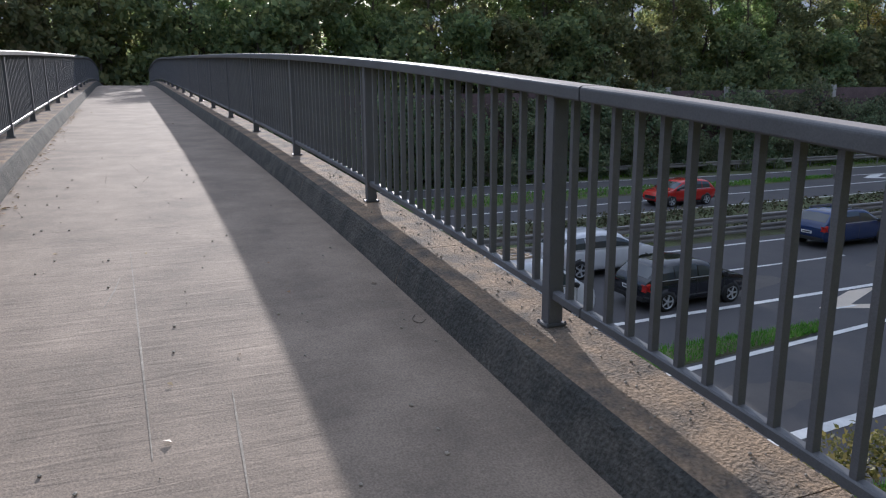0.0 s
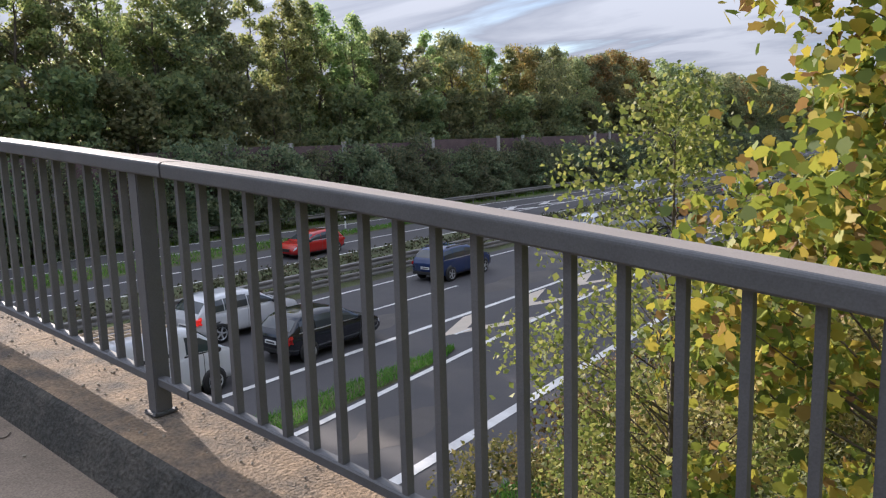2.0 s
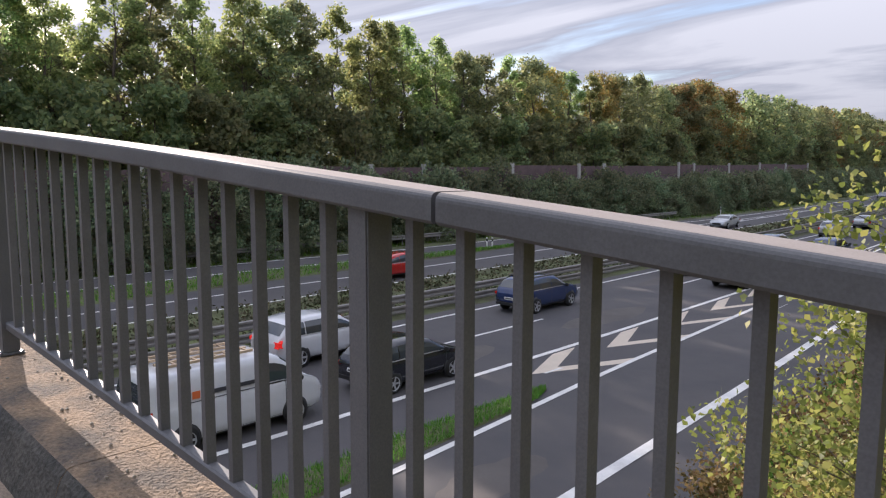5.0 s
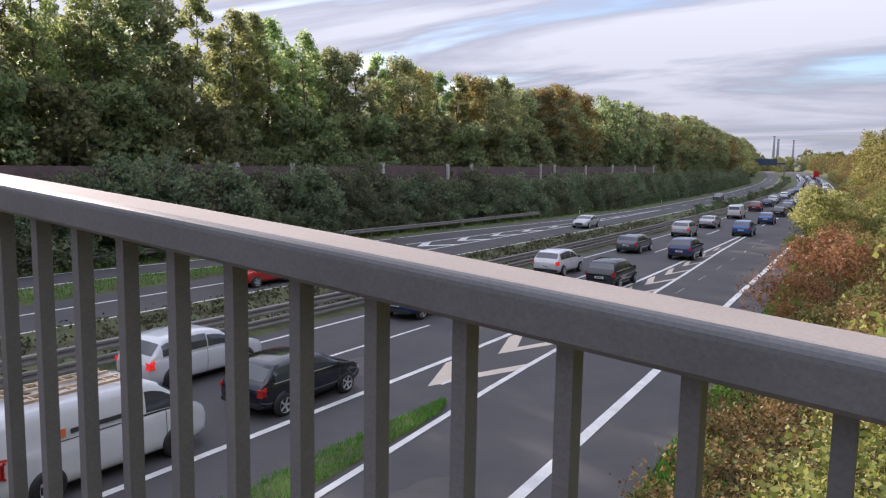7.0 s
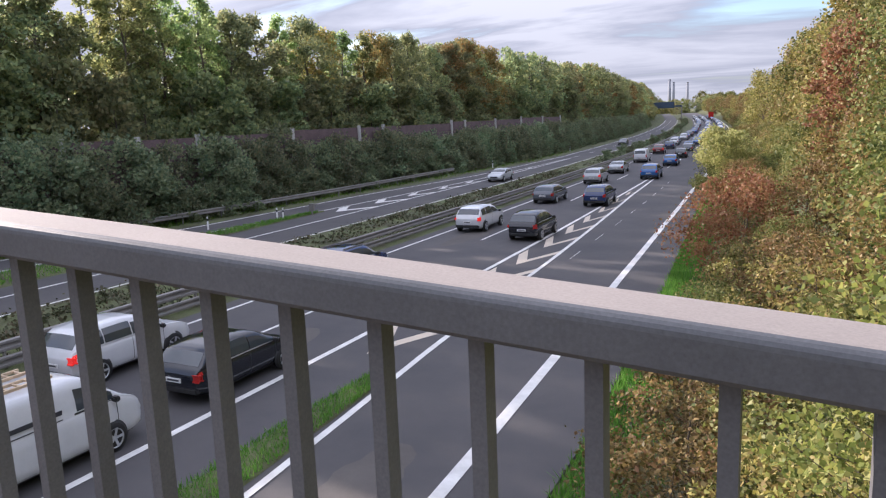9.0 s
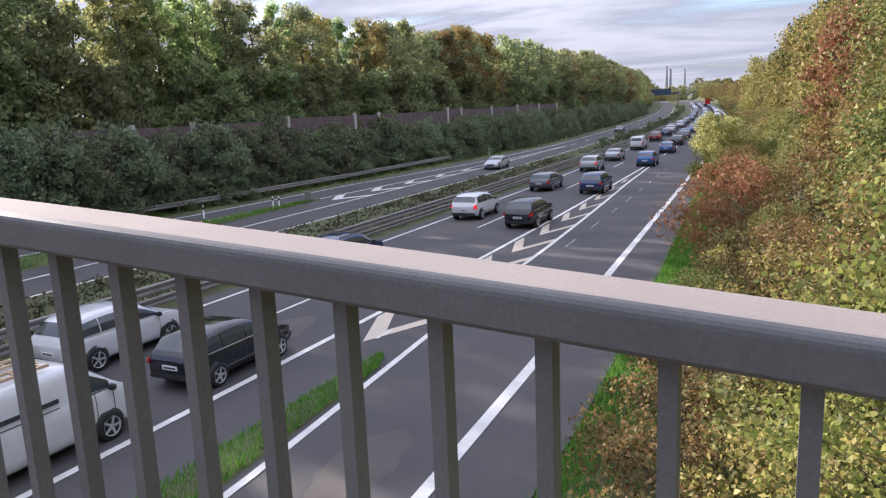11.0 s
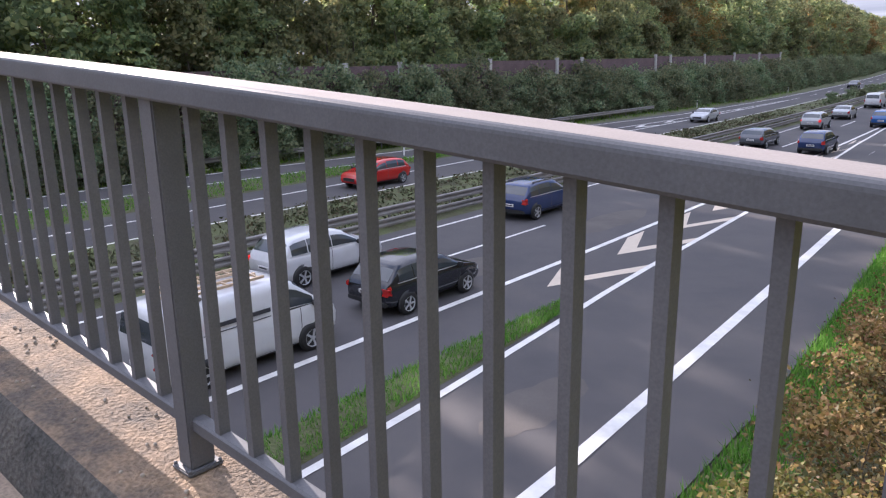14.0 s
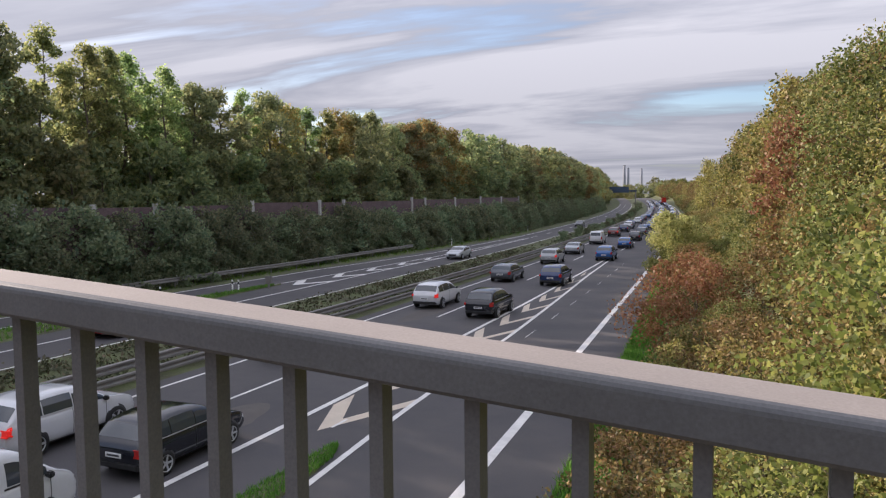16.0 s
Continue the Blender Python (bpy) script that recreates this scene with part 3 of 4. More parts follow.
tagged(new("fallen_leaves", leaf_sheet("fallen_leaves", np.array(pts), 0.036, "dry_leaf", rng, (1, 1, 0.15))), "dry brown leaves scattered on the bridge deck", "leaves", kind="stuff")
bm = bmesh.new()
for _ in range(160):
    x, y = rng.uniform(-7, 3), rng.uniform(FAR, NEAR)
    r = rng.uniform(0.003, 0.009)
    bmesh.ops.create_icosphere(bm, subdivisions=1, radius=r, matrix=Matrix.Translation((x, y, crown(x) - 0.188 + r * 0.3)) @ Matrix.Diagonal((1.4, 1.0, 0.7, 1)))
for _ in range(170):
    x, y = rng.uniform(-4, 2.5), rng.uniform(-0.18, 0.15)
    r = rng.uniform(0.003, 0.008)
    bmesh.ops.create_icosphere(bm, subdivisions=1, radius=r, matrix=Matrix.Translation((x, y, crown(x) + r * 0.3)))
tagged(new("grit", bm_mesh(bm, "grit", "stone")), "small pale stones scattered on the concrete", "grit", kind="stuff")
for pathx in (((-2.36, -1.65), (-0.69, -1.63), (0.17, -1.62)), ((-0.24, -1.31), (0.15, -1.335), (0.54, -1.36)), ((-1.85, -1.71), (-1.6, -1.74), (-1.33, -1.79)), ((-1.3, -1.46), (-1.25, -1.38), (-1.22, -1.29))):
    verts = []
    for k, (x, y) in enumerate(pathx):
        w = 0.002 if k != 1 else 0.005
        verts += [(x - 0.2 * w, y - w, crown(x) - 0.187), (x + 0.2 * w, y + w, crown(x) - 0.187)]
    tagged(new("trim_scratch", mesh_of("trim_scratch", verts, [(0, 2, 3, 1), (2, 4, 5, 3)], "stone")), "thin pale scratch worn into the concrete deck", "scratch", "deck scratches", "structure")
twig = bpy.data.curves.new("twig", "CURVE")
twig.dimensions = "3D"
twig.bevel_depth = 0.0022
sp = twig.splines.new("BEZIER")
sp.bezier_points.add(3)
for b, (x, y) in zip(sp.bezier_points, ((-0.66, -0.32), (-0.63, -0.36), (-0.68, -0.38), (-0.73, -0.35))):
    b.co = (x, y, crown(x) - 0.186)
    b.handle_left_type = b.handle_right_type = "AUTO"
twig.materials.append(M["bark"])
tagged(new("twig", twig), "thin curled dark twig lying on the deck", "twig")

# piers that carry the bridge
for px in (-25.8, -47.5):
    base = land(px, -1.4) - 0.2
    pier = tagged(empty("bridge_pier", pose(px, -1.44, base)), "grey concrete pier under the footbridge", "pier", "bridge piers")
    part("shaft", box_mesh("shaft", "concrete", -0.35, 0.35, -0.9, 0.9, 0, crown(px) - 1.3 - base, 0.05), pier)
    part("cap", box_mesh("cap", "concrete", -0.45, 0.45, -1.15, 1.15, crown(px) - 1.3 - base, crown(px) - 1.15 - base, 0.03), pier)

# ---- guard rails ----
W_BEAM = [(0.0, 0.0), (0.05, 0.03), (0.05, 0.09), (0.0, 0.13), (0.0, 0.18), (0.05, 0.22), (0.05, 0.28), (0.0, 0.31), (-0.004, 0.31), (0.044, 0.275), (0.044, 0.225), (-0.008, 0.185), (-0.008, 0.125), (0.044, 0.085), (0.044, 0.035), (-0.004, 0.0)]
W_BEAM = [(w * 1.3, h * 1.2) for w, h in W_BEAM]
rail_post = box_mesh("post", "zinc", -0.05, 0.05, -0.03, 0.03, 0.0, 0.84)


def guard_rail(rows, y0, y1, tiers, side, label):
    """Beams on posts along rows of (y, x); side turns the beam's face."""
    y = y0
    while y < y1 - 0.1:
        e = min(y1, y + 8.0)
        ox = table(rows, y) + bend(y)
        thing = tagged(empty("guard_rail", pose(ox, y, rise(y))), label, "guard rail", "guard rails")
        ys = steps(y, e, 3)
        for z in tiers:
            n = len(W_BEAM)
            verts = []
            for q in ys:
                cx = table(rows, q) + bend(q) - ox
                verts += [(cx + side * w, q - y, z + h + rise(q) - rise(y)) for w, h in W_BEAM]
            faces = [(i * n + k, i * n + (k + 1) % n, (i + 1) * n + (k + 1) % n, (i + 1) * n + k) for i in range(len(ys) - 1) for k in range(n)]
            part("beam", mesh_of("beam", verts, faces, "zinc"), thing)
        for q in (y + 0.6, y + 4.6):
            if q < e:
                part("post", rail_post, thing, pose(table(rows, q) + bend(q) - ox - side * 0.07, q - y, rise(q) - rise(y)))
        y = e


MED = [(-60, -22.75), (760, -22.75)]
guard_rail(MED, -40, 200, (0.06, 0.56), 1, "two-tier galvanised guard rail along the weedy median")
guard_rail([(-60, -45.0), (20, -45.0), (60, -42.3), (90, -41.4)], -40, 88, (0.46,), 1, "dull steel guard rail along the far verge")

# ---- delineator posts ----
def delineator(x, y, lean=0.0):
    th = tagged(empty("delineator_post", pose(x, y, land(x, y), lean * 5, lean * 8, 0)), "white plastic road delineator with a black band", "delineator post", "delineator posts")
    sec = [(0.06, 0), (-0.05, 0.05), (-0.05, -0.05)]
    def prism(z0, z1, grow, top=0.0):
        v = [(a * grow, b * grow, z) for z in (z0, z1) for a, b in sec]
        v[3] = (v[3][0], v[3][1], z1 - top)
        return v, [(0, 1, 4, 3), (1, 2, 5, 4), (2, 0, 3, 5), (0, 2, 1), (3, 4, 5)]
    v, f = prism(0, 1.0, 1.0, 0.04)
    part("shaft", mesh_of("shaft", v, f, "white"), th)
    v, f = prism(0.66, 0.86, 1.06)
    part("band", mesh_of("band", v, f, "black"), th)
    part("reflector", box_mesh("reflector", "lamp", 0.02, 0.03, -0.02, 0.02, 0.69, 0.83), th, pose(-0.085, 0, 0))


for x, y in ((-37.3, 43.8), (-36.8, 43.9), (-44.0, 45.2), (-39.2, 38.4), (-42.3, 99.8), (-43.6, 144)):
    delineator(x, y)
box_th = tagged(empty("switch_cabinet", pose(-35.9, 46.4, 0.05)), "small grey roadside cabinet on a post", "cabinet")
part("body", box_mesh("body", "zinc", -0.22, 0.22, -0.15, 0.15, 0.35, 0.95, 0.02), box_th)
part("foot", box_mesh("foot", "zinc", -0.05, 0.05, -0.05, 0.05, -0.1, 0.35), box_th)

# ---- noise barrier on the bank ----
FENCE = -46.6
posts_y = [6.6, 19.8, 33.0, 39.5, 45.8, 58.8, 71.4, 77.0, 97.5, 102.6, 116, 130, 144, 158]
for i, y in enumerate(posts_y):
    x = FENCE + bend(y) * 0.6
    z = land(x, y)
    tall = 6.55 + 0.005 * y + (0.12 if i % 3 == 2 else 0.0)
    th = tagged(empty("barrier_post", pose(x + 0.12, y, 0)), "pale concrete post of the noise barrier", "barrier post", "noise barrier posts")
    part("shaft", box_mesh("shaft", "concrete", -0.14, 0.14, -0.2, 0.2, z - 0.3, tall, 0.02), th)
    if i + 1 < len(posts_y):
        y2 = posts_y[i + 1]
        x2 = FENCE + bend(y2) * 0.6
        wall = tagged(empty("noise_barrier", pose(x, y, 0)), "weathered reddish-brown noise barrier panels on the bank", "noise barrier", "noise barrier bays")
        z0 = land(x, y) - 0.2
        rows = 5
        hgt = (tall - 0.25 - z0) / rows
        for r in range(rows):
            v = []
            for dx, dy in ((0, 0.2), (x2 - x, y2 - y - 0.2)):
                v += [(dx - 0.05, dy, z0 + r * hgt), (dx + 0.05, dy, z0 + r * hgt), (dx + 0.05, dy, z0 + (r + 1) * hgt - 0.03), (dx - 0.05, dy, z0 + (r + 1) * hgt - 0.03)]
            part("panel", mesh_of("panel", v, [(0, 1, 2, 3), (7, 6, 5, 4), (1, 5, 6, 2), (0, 3, 7, 4), (3, 2, 6, 7), (0, 4, 5, 1)], "panel"), wall)


# ---- trees and shrubs ----
def limb_mesh(name, paths, seg=7):
    """Tapered limbs: each path a list of (x, y, z, radius)."""
    verts, faces = [], []
    for path in paths:
        base = len(verts)
        for i, (x, y, z, r) in enumerate(path):
            a = Vector(path[max(0, i - 1)][:3])
            b = Vector(path[min(len(path) - 1, i + 1)][:3])
            d = (b - a).normalized()
            s = d.cross(Vector((0.3, 1, 0.1))).normalized()
            t = d.cross(s)
            for k in range(seg):
                w = 2 * math.pi * k / seg
                p = Vector((x, y, z)) + (s * math.cos(w) + t * math.sin(w)) * r
                verts.append(tuple(p))
        for i in range(len(path) - 1):
            for k in range(seg):
                j = (k + 1) % seg
                faces.append((base + i * seg + k, base + i * seg + j, base + (i + 1) * seg + j, base + (i + 1) * seg + k))
    return mesh_of(name, verts, faces, "bark", True)


def grow(seed, height, spread, bare, leaves, leaf, shape="round", clumps=34, trunk=None, aspect=0.62):
    """Limbs and leaf points of one tree or shrub, base at the origin."""
    rng = np.random.default_rng(seed)
    trunk = trunk or height * 0.018
    paths = []
    wob = rng.normal(0, 0.02 * height, (6, 2))
    wob[0] = 0
    spine = [(wob[i][0], wob[i][1], height * 0.93 * i / 5 - (0.3 if i == 0 else 0), trunk * (1 - 0.17 * i)) for i in range(6)]
    paths.append(spine)
    centres, sizes = [], []
    for c in range(clumps):
        f = bare + (1 - bare) * (c + rng.uniform(0, 1)) / clumps
        if shape == "round":
            w = math.sqrt(max(0.02, 1 - ((f - (bare + 1) / 2) / ((1 - bare) / 2 * 1.04)) ** 2))
        elif shape == "tall":
            w = 0.55 + 0.45 * math.sin(math.pi * min(1, (f - bare) / (1 - bare) * 0.9 + 0.1))
            w *= 1.0 if f < 0.85 else (1 - f) / 0.15 * 0.8 + 0.2
        else:
            w = (1 - f * 0.55)
        a = rng.uniform(0, 2 * math.pi)
        r = spread * w * math.sqrt(rng.uniform(0.12, 1.0))
        z = height * f
        k = min(4.999, max(0, f / 0.93 * 5))
        i = int(k)
        sx = spine[i][0] + (spine[min(5, i + 1)][0] - spine[i][0]) * (k - i)
        sy = spine[i][1] + (spine[min(5, i + 1)][1] - spine[i][1]) * (k - i)
        p = np.array((sx + r * math.cos(a), sy + r * math.sin(a), z))
        centres.append(p)
        sizes.append(spread * rng.uniform(0.20, 0.40))
        z0 = max(0.05 * height, z - r * rng.uniform(0.5, 1.0))
        i0 = min(4, int(z0 / height / 0.93 * 5))
        rad = max(0.006, trunk * 0.30 * (1 - 0.7 * f))
        mid = ((sx + p[0]) / 2 + rng.normal(0, 0.05) * spread, (sy + p[1]) / 2 + rng.normal(0, 0.05) * spread, (z0 + z) / 2 + 0.06 * r)
        paths.append([(spine[i0][0], spine[i0][1], z0, rad), (*mid, rad * 0.7), (p[0], p[1], p[2], rad * 0.3)])
    per = max(4, leaves // clumps)
    pts = []
    for p, s in zip(centres, sizes):
        d = rng.normal(0, 1, (per, 3))
        d /= np.linalg.norm(d, axis=1)[:, None]
        q = d * (s * rng.uniform(0.25, 1.0, per) ** 0.6 * (1 + 0.25 * np.sin(5 * d[:, 0] + 3 * d[:, 2])))[:, None]
        q[:, 2] *= 0.75
        pts.append(p + q)
    pts = np.concatenate(pts)
    pts[:, 2] = np.maximum(pts[:, 2], 0.02)
    return paths, pts, rng


def plant(name, seed, height, spread, bare, leaves, leaf, mat, label, category, shape="round", clumps=34, trunk=None, group="", aspect=0.62):
    """One tree or shrub: an empty with its trunk and its crown."""
    paths, pts, rng = grow(seed, height, spread, bare, leaves, leaf, shape, clumps, trunk)
    th = tagged(empty(name), label, category, group)
    part("trunk", limb_mesh("trunk", paths), th)
    part("crown", leaf_sheet("crown", pts, leaf, mat, rng, aspect=aspect), th)
    return th


def place(thing, x, y, turn, scale, first, sink=0.1):
    m = Matrix.Translation((x, y, land(x, y) - sink)) @ Matrix.Rotation(turn, 4, "Z") @ Matrix.Diagonal((scale[0], scale[0], scale[1], 1))
    if first:
        thing.matrix_basis = m
        return thing
    loc, rot, sc = m.decompose()
    made = copy_thing(thing, Matrix.LocRotScale(loc, rot, None))
    made.scale = sc
    return made


def stand(kinds, spots, rng, height_of):
    """Sets out plants at spots of (x, y, kind), each grown to its place's height."""
    used = {}
    for x, y, k in spots:
        th, h0 = kinds[k]
        s = height_of(x, y) / h0 * rng.uniform(0.92, 1.06)
        place(th, x, y, rng.uniform(0, 6.28), (s * rng.uniform(0.9, 1.15), s), k not in used)
        used[k] = True


rng = np.random.default_rng(21)
WOOD = {
    "poplar": (plant("poplar_tree", 1, 15, 2.5, 0.10, 10000, 0.27, "poplar", "tall slim tree with bright backlit green leaves", "tree", "tall", 64, 0.20, "woodland trees"), 15),
    "poplar2": (plant("poplar_tree", 2, 15, 2.1, 0.14, 8500, 0.26, "poplar", "tall slim tree with airy green crown", "tree", "tall", 56, 0.17, "woodland trees"), 15),
    "oak": (plant("oak_tree", 3, 14, 3.6, 0.06, 10000, 0.31, "oak", "broad dark green woodland tree on the bank", "tree", "round", 66, 0.24, "woodland trees"), 14),
    "oak2": (plant("oak_tree", 4, 14, 3.1, 0.04, 10000, 0.31, "oak", "dense dark green woodland tree", "tree", "tall", 66, 0.22, "woodland trees"), 14),
    "far_green": (plant("bank_tree", 7, 14, 3.8, 0.02, 3000, 0.55, "oak", "green woodland tree along the curving bank", "tree", "round", 50, 0.22, "woodland trees"), 14),
    "far_turned": (plant("bank_tree", 8, 14, 3.6, 0.02, 3000, 0.55, "autumn", "woodland tree turning brown along the curving bank", "tree", "tall", 50, 0.22, "woodland trees"), 14),
    "autumn": (plant("maple_tree", 6, 14, 3.2, 0.10, 9000, 0.30, "autumn", "woodland tree with crown turning orange and yellow", "tree", "round", 60, 0.2, "woodland trees"), 14),
}
HGT = [(-40, 15.0), (20, 14.0), (28, 15.6), (38, 16.0), (54, 15.8), (58, 13.2), (64, 13.6), (77, 14.2), (84, 14.4), (94, 15.2), (104, 14.2), (120, 16.4), (170, 15.6), (230, 16.6), (300, 15.0), (420, 15), (640, 13)]
spots = []
for y in np.arange(-24, 56, 3.4):
    spots.append((-52.5 + rng.normal(0, 0.9) + bend(y), y + rng.normal(0, 0.6), ("poplar", "poplar2", "poplar", "oak2")[int(rng.integers(0, 4))]))
for y in np.arange(58, 130, 4.2):
    k = "autumn" if abs(y - 74) < 2.2 else ("oak", "oak2", "poplar2", "autumn", "oak")[int(rng.integers(0, 5))]
    spots.append((-52.5 + rng.normal(0, 1.0) + bend(y), y + rng.normal(0, 0.8), k))
for y in np.arange(134, 560, 6.0):
    spots.append((-51.0 + rng.normal(0, 1.6) + bend(y) + (y - 134) * 0.012, y + rng.normal(0, 1.2), ("far_green", "far_green", "far_turned", "far_green")[int(rng.integers(0, 4))]))
for y in np.arange(64, 300, 8.0):
    spots.append((-59.5 + rng.normal(0, 1.5) + bend(y), y + rng.normal(0, 1.5), ("far_green", "far_green", "poplar")[int(rng.integers(0, 3))]))
for y in np.arange(-30, 62, 3.6):      # the second row closes the gaps in the first
    spots.append((-57.0 + rng.normal(0, 0.9) + bend(y), y + rng.normal(0, 0.7), "far_green"))
stand(WOOD, spots, rng, lambda x, y: table(HGT, y) * (1.0 if x - bend(y) > -56 or y > 63 else 0.78))

UNDER = {
    "under": (plant("understorey_tree", 35, 7.0, 3.0, 0.0, 3200, 0.42, "oak", "dark understorey tree behind the noise barrier", "tree", "low", 40, 0.1, "understorey trees"), 7.0),
}
spots = [(-50.0 + rng.normal(0, 0.5) + bend(y), y + rng.normal(0, 0.5), "under") for y in np.arange(-30, 330, 4.4)]
spots += [(-56.5 + rng.normal(0, 0.6) + bend(y), y + rng.normal(0, 0.5), "under") for y in np.arange(56, 200, 5.0)]
spots += [(-61.0, -9.0, "under"), (-61.5, -5.0, "under"), (-62.0, -1.5, "under"), (-61.0, 2.0, "under"), (-61.0, 5.0, "under")]
stand(UNDER, spots, rng, lambda x, y: 7.5)
SHRUBS = {
    "thicket": (plant("bank_shrub", 31, 4.2, 2.3, 0.03, 3600, 0.21, "thicket", "dense dark green shrub on the shaded bank", "shrub", "low", 30, 0.06, "bank shrubs"), 4.2),
    "thicket2": (plant("bank_shrub", 32, 3.4, 2.2, 0.03, 3400, 0.20, "thicket", "low dark shrub on the shaded bank", "shrub", "low", 26, 0.05, "bank shrubs"), 3.4),
}
spots = []
for y in np.arange(-20, 330, 2.3):
    if y > 150 and rng.random() < 0.35:
        continue
    shift = bend(y) + (0 if y < 60 else min(3.6, (y - 60) * 0.06))
    spots.append((-45.9 + rng.normal(0, 0.25) + shift, y + rng.normal(0, 0.4), "thicket"))
    if rng.random() < 0.8:
        spots.append((-44.9 + rng.normal(0, 0.25) + shift, y + 1.1 + rng.normal(0, 0.4), "thicket2"))
stand(SHRUBS, spots, rng, lambda x, y: 5.3 + 0.9 * math.sin(y * 1.7) * math.sin(y * 0.37) if x - bend(y) - (0 if y < 60 else min(3.6, (y - 60) * 0.06)) < -45.4 else 2.7)

# low dark bushes that fill the median further on
spots = [(-25.9 + rng.normal(0, 0.9) + bend(y), y + rng.normal(0, 0.5), "thicket2") for y in np.arange(112, 430, 6.5)]
stand(SHRUBS, spots, rng, lambda x, y: 1.5)

EAST = {
    "gold": (plant("roadside_tree", 41, 11, 3.6, 0.05, 6000, 0.28, "gold", "sunlit roadside tree with golden yellow leaves", "tree", "round", 60, 0.16, "sunlit roadside trees"), 11),
    "olive": (plant("roadside_tree", 42, 11, 3.4, 0.05, 6000, 0.28, "olive", "sunlit roadside tree with olive green leaves", "tree", "round", 60, 0.16, "sunlit roadside trees"), 11),
    "gold2": (plant("roadside_tree", 43, 11, 3.0, 0.06, 6000, 0.26, "gold", "slim golden-leaved roadside tree in low sun", "tree", "tall", 52, 0.14, "sunlit roadside trees"), 11),
    "fine_gold": (plant("roadside_tree", 44, 11, 3.5, 0.05, 16000, 0.165, "gold", "sunlit roadside tree with many small tan-gold leaves", "tree", "round", 90, 0.16, "sunlit roadside trees"), 11),
    "fine_olive": (plant("roadside_tree", 45, 11, 3.3, 0.05, 16000, 0.165, "olive", "sunlit roadside tree with many small olive leaves", "tree", "round", 90, 0.16, "sunlit roadside trees"), 11),
}
spots = []
for y in np.arange(22, 140, 4.6):
    spots.append((5.2 + rng.normal(0, 0.7) + bend(y) - (0 if y < 60 else min(2.5, (y - 60) * 0.05)), y + rng.normal(0, 0.8), ("gold", "olive", "gold2")[int(rng.integers(0, 3))]))
    if rng.random() < 0.6:
        spots.append((10.0 + rng.normal(0, 1.0) + bend(y), y + rng.normal(0, 1.2), ("olive", "gold")[int(rng.integers(0, 2))]))
for y in np.arange(145, 640, 9.0):
    spots.append((0.5 + rng.normal(0, 1.8) + bend(y), y + rng.normal(0, 1.5), ("gold", "olive", "gold2")[int(rng.integers(0, 3))]))
spots = [(x, y, ("fine_gold" if k != "olive" else "fine_olive") if y < 62 else k) for x, y, k in spots]
stand(EAST, spots, rng, lambda x, y: float(np.interp(y, [20, 30, 42, 70, 140, 250, 640], [8.6, 9.6, 11.2, 13.5, 13.5, 11, 9])))
LOWER = {
    "golden": (plant("hedge_shrub", 51, 4.0, 2.3, 0.03, 6000, 0.13, "gold", "sunlit hedge shrub with small yellowing leaves", "shrub", "round", 46, 0.05, "hedge shrubs"), 4.0),
    "olive": (plant("hedge_shrub", 52, 4.0, 2.2, 0.03, 6000, 0.13, "olive", "sunlit hedge shrub with small green leaves", "shrub", "round", 46, 0.05, "hedge shrubs"), 4.0),
}
russet = plant("russet_shrub", 53, 4.2, 2.7, 0.02, 12000, 0.13, "russet", "rounded shrub with russet red autumn leaves", "shrub", "round", 60, 0.06)
russet.matrix_basis = pose(-3.05, 31.0, land(-3.05, 31.0) - 0.1)
sallow = plant("sallow_bush", 54, 5.5, 2.7, 0.02, 14000, 0.19, "sallow", "round pale green willow bush beside the slip lane", "shrub", "round", 60, 0.07)
sallow.matrix_basis = pose(-6.9, 63.0, land(-6.9, 63.0) - 0.1)
for k, (x, y, h) in enumerate(((1.2, 41.0, 8.5), (2.0, 52.0, 9.5))):
    red_tree = plant("russet_tree", 57 + k, h, 2.4, 0.05, 7000, 0.2, "russet", "tall roadside shrub with reddish brown leaves", "tree", "round", 50, 0.1)
    red_tree.matrix_basis = pose(x, y, land(x, y) - 0.1)
spots = [(-2.3, 6.2, "olive"), (-0.4, 6.9, "golden"), (-2.3, 8.4, "golden"), (-0.6, 9.2, "olive"), (-2.4, 10.8, "golden"), (-0.5, 11.4, "golden"), (1.3, 10.0, "golden"), (-2.4, 13.2, "golden"), (-0.4, 13.8, "olive"), (1.4, 12.6, "olive"),
         (-2.5, 15.6, "golden"), (-0.6, 16.2, "golden"), (1.2, 15.4, "golden"), (-2.6, 18.2, "olive"), (-0.8, 18.8, "golden"), (1.4, 18.4, "golden"), (-2.6, 20.8, "golden"), (-2.4, 23.6, "olive"),
         (-1.0, 22.5, "golden"), (2.6, 24.0, "olive"), (-1.2, 27.0, "olive"), (1.8, 29.0, "golden"), (-0.4, 31.0, "golden"), (2.4, 34.5, "golden"), (-0.8, 37.0, "olive"), (-3.6, 39.0, "olive"), (2.2, 39.8, "golden"),
         (-3.4, 44.0, "golden"), (0.2, 44.0, "olive"), (-4.2, 49.0, "olive"), (-0.4, 50.0, "golden"), (-4.6, 55.0, "golden"), (-1.0, 57.0, "olive"), (2.6, 16.5, "olive"), (3.2, 12.8, "golden"), (3.4, 20.8, "golden")]
for y in np.arange(60, 150, 3.6):
    spots.append((-5.6 + bend(y) + rng.normal(0, 0.4) - (0 if y < 70 else 0.6), y, ("golden", "olive")[int(rng.integers(0, 2))]))
    spots.append((-2.2 + bend(y) + rng.normal(0, 0.6), y + 1.5, ("golden", "olive")[int(rng.integers(0, 2))]))
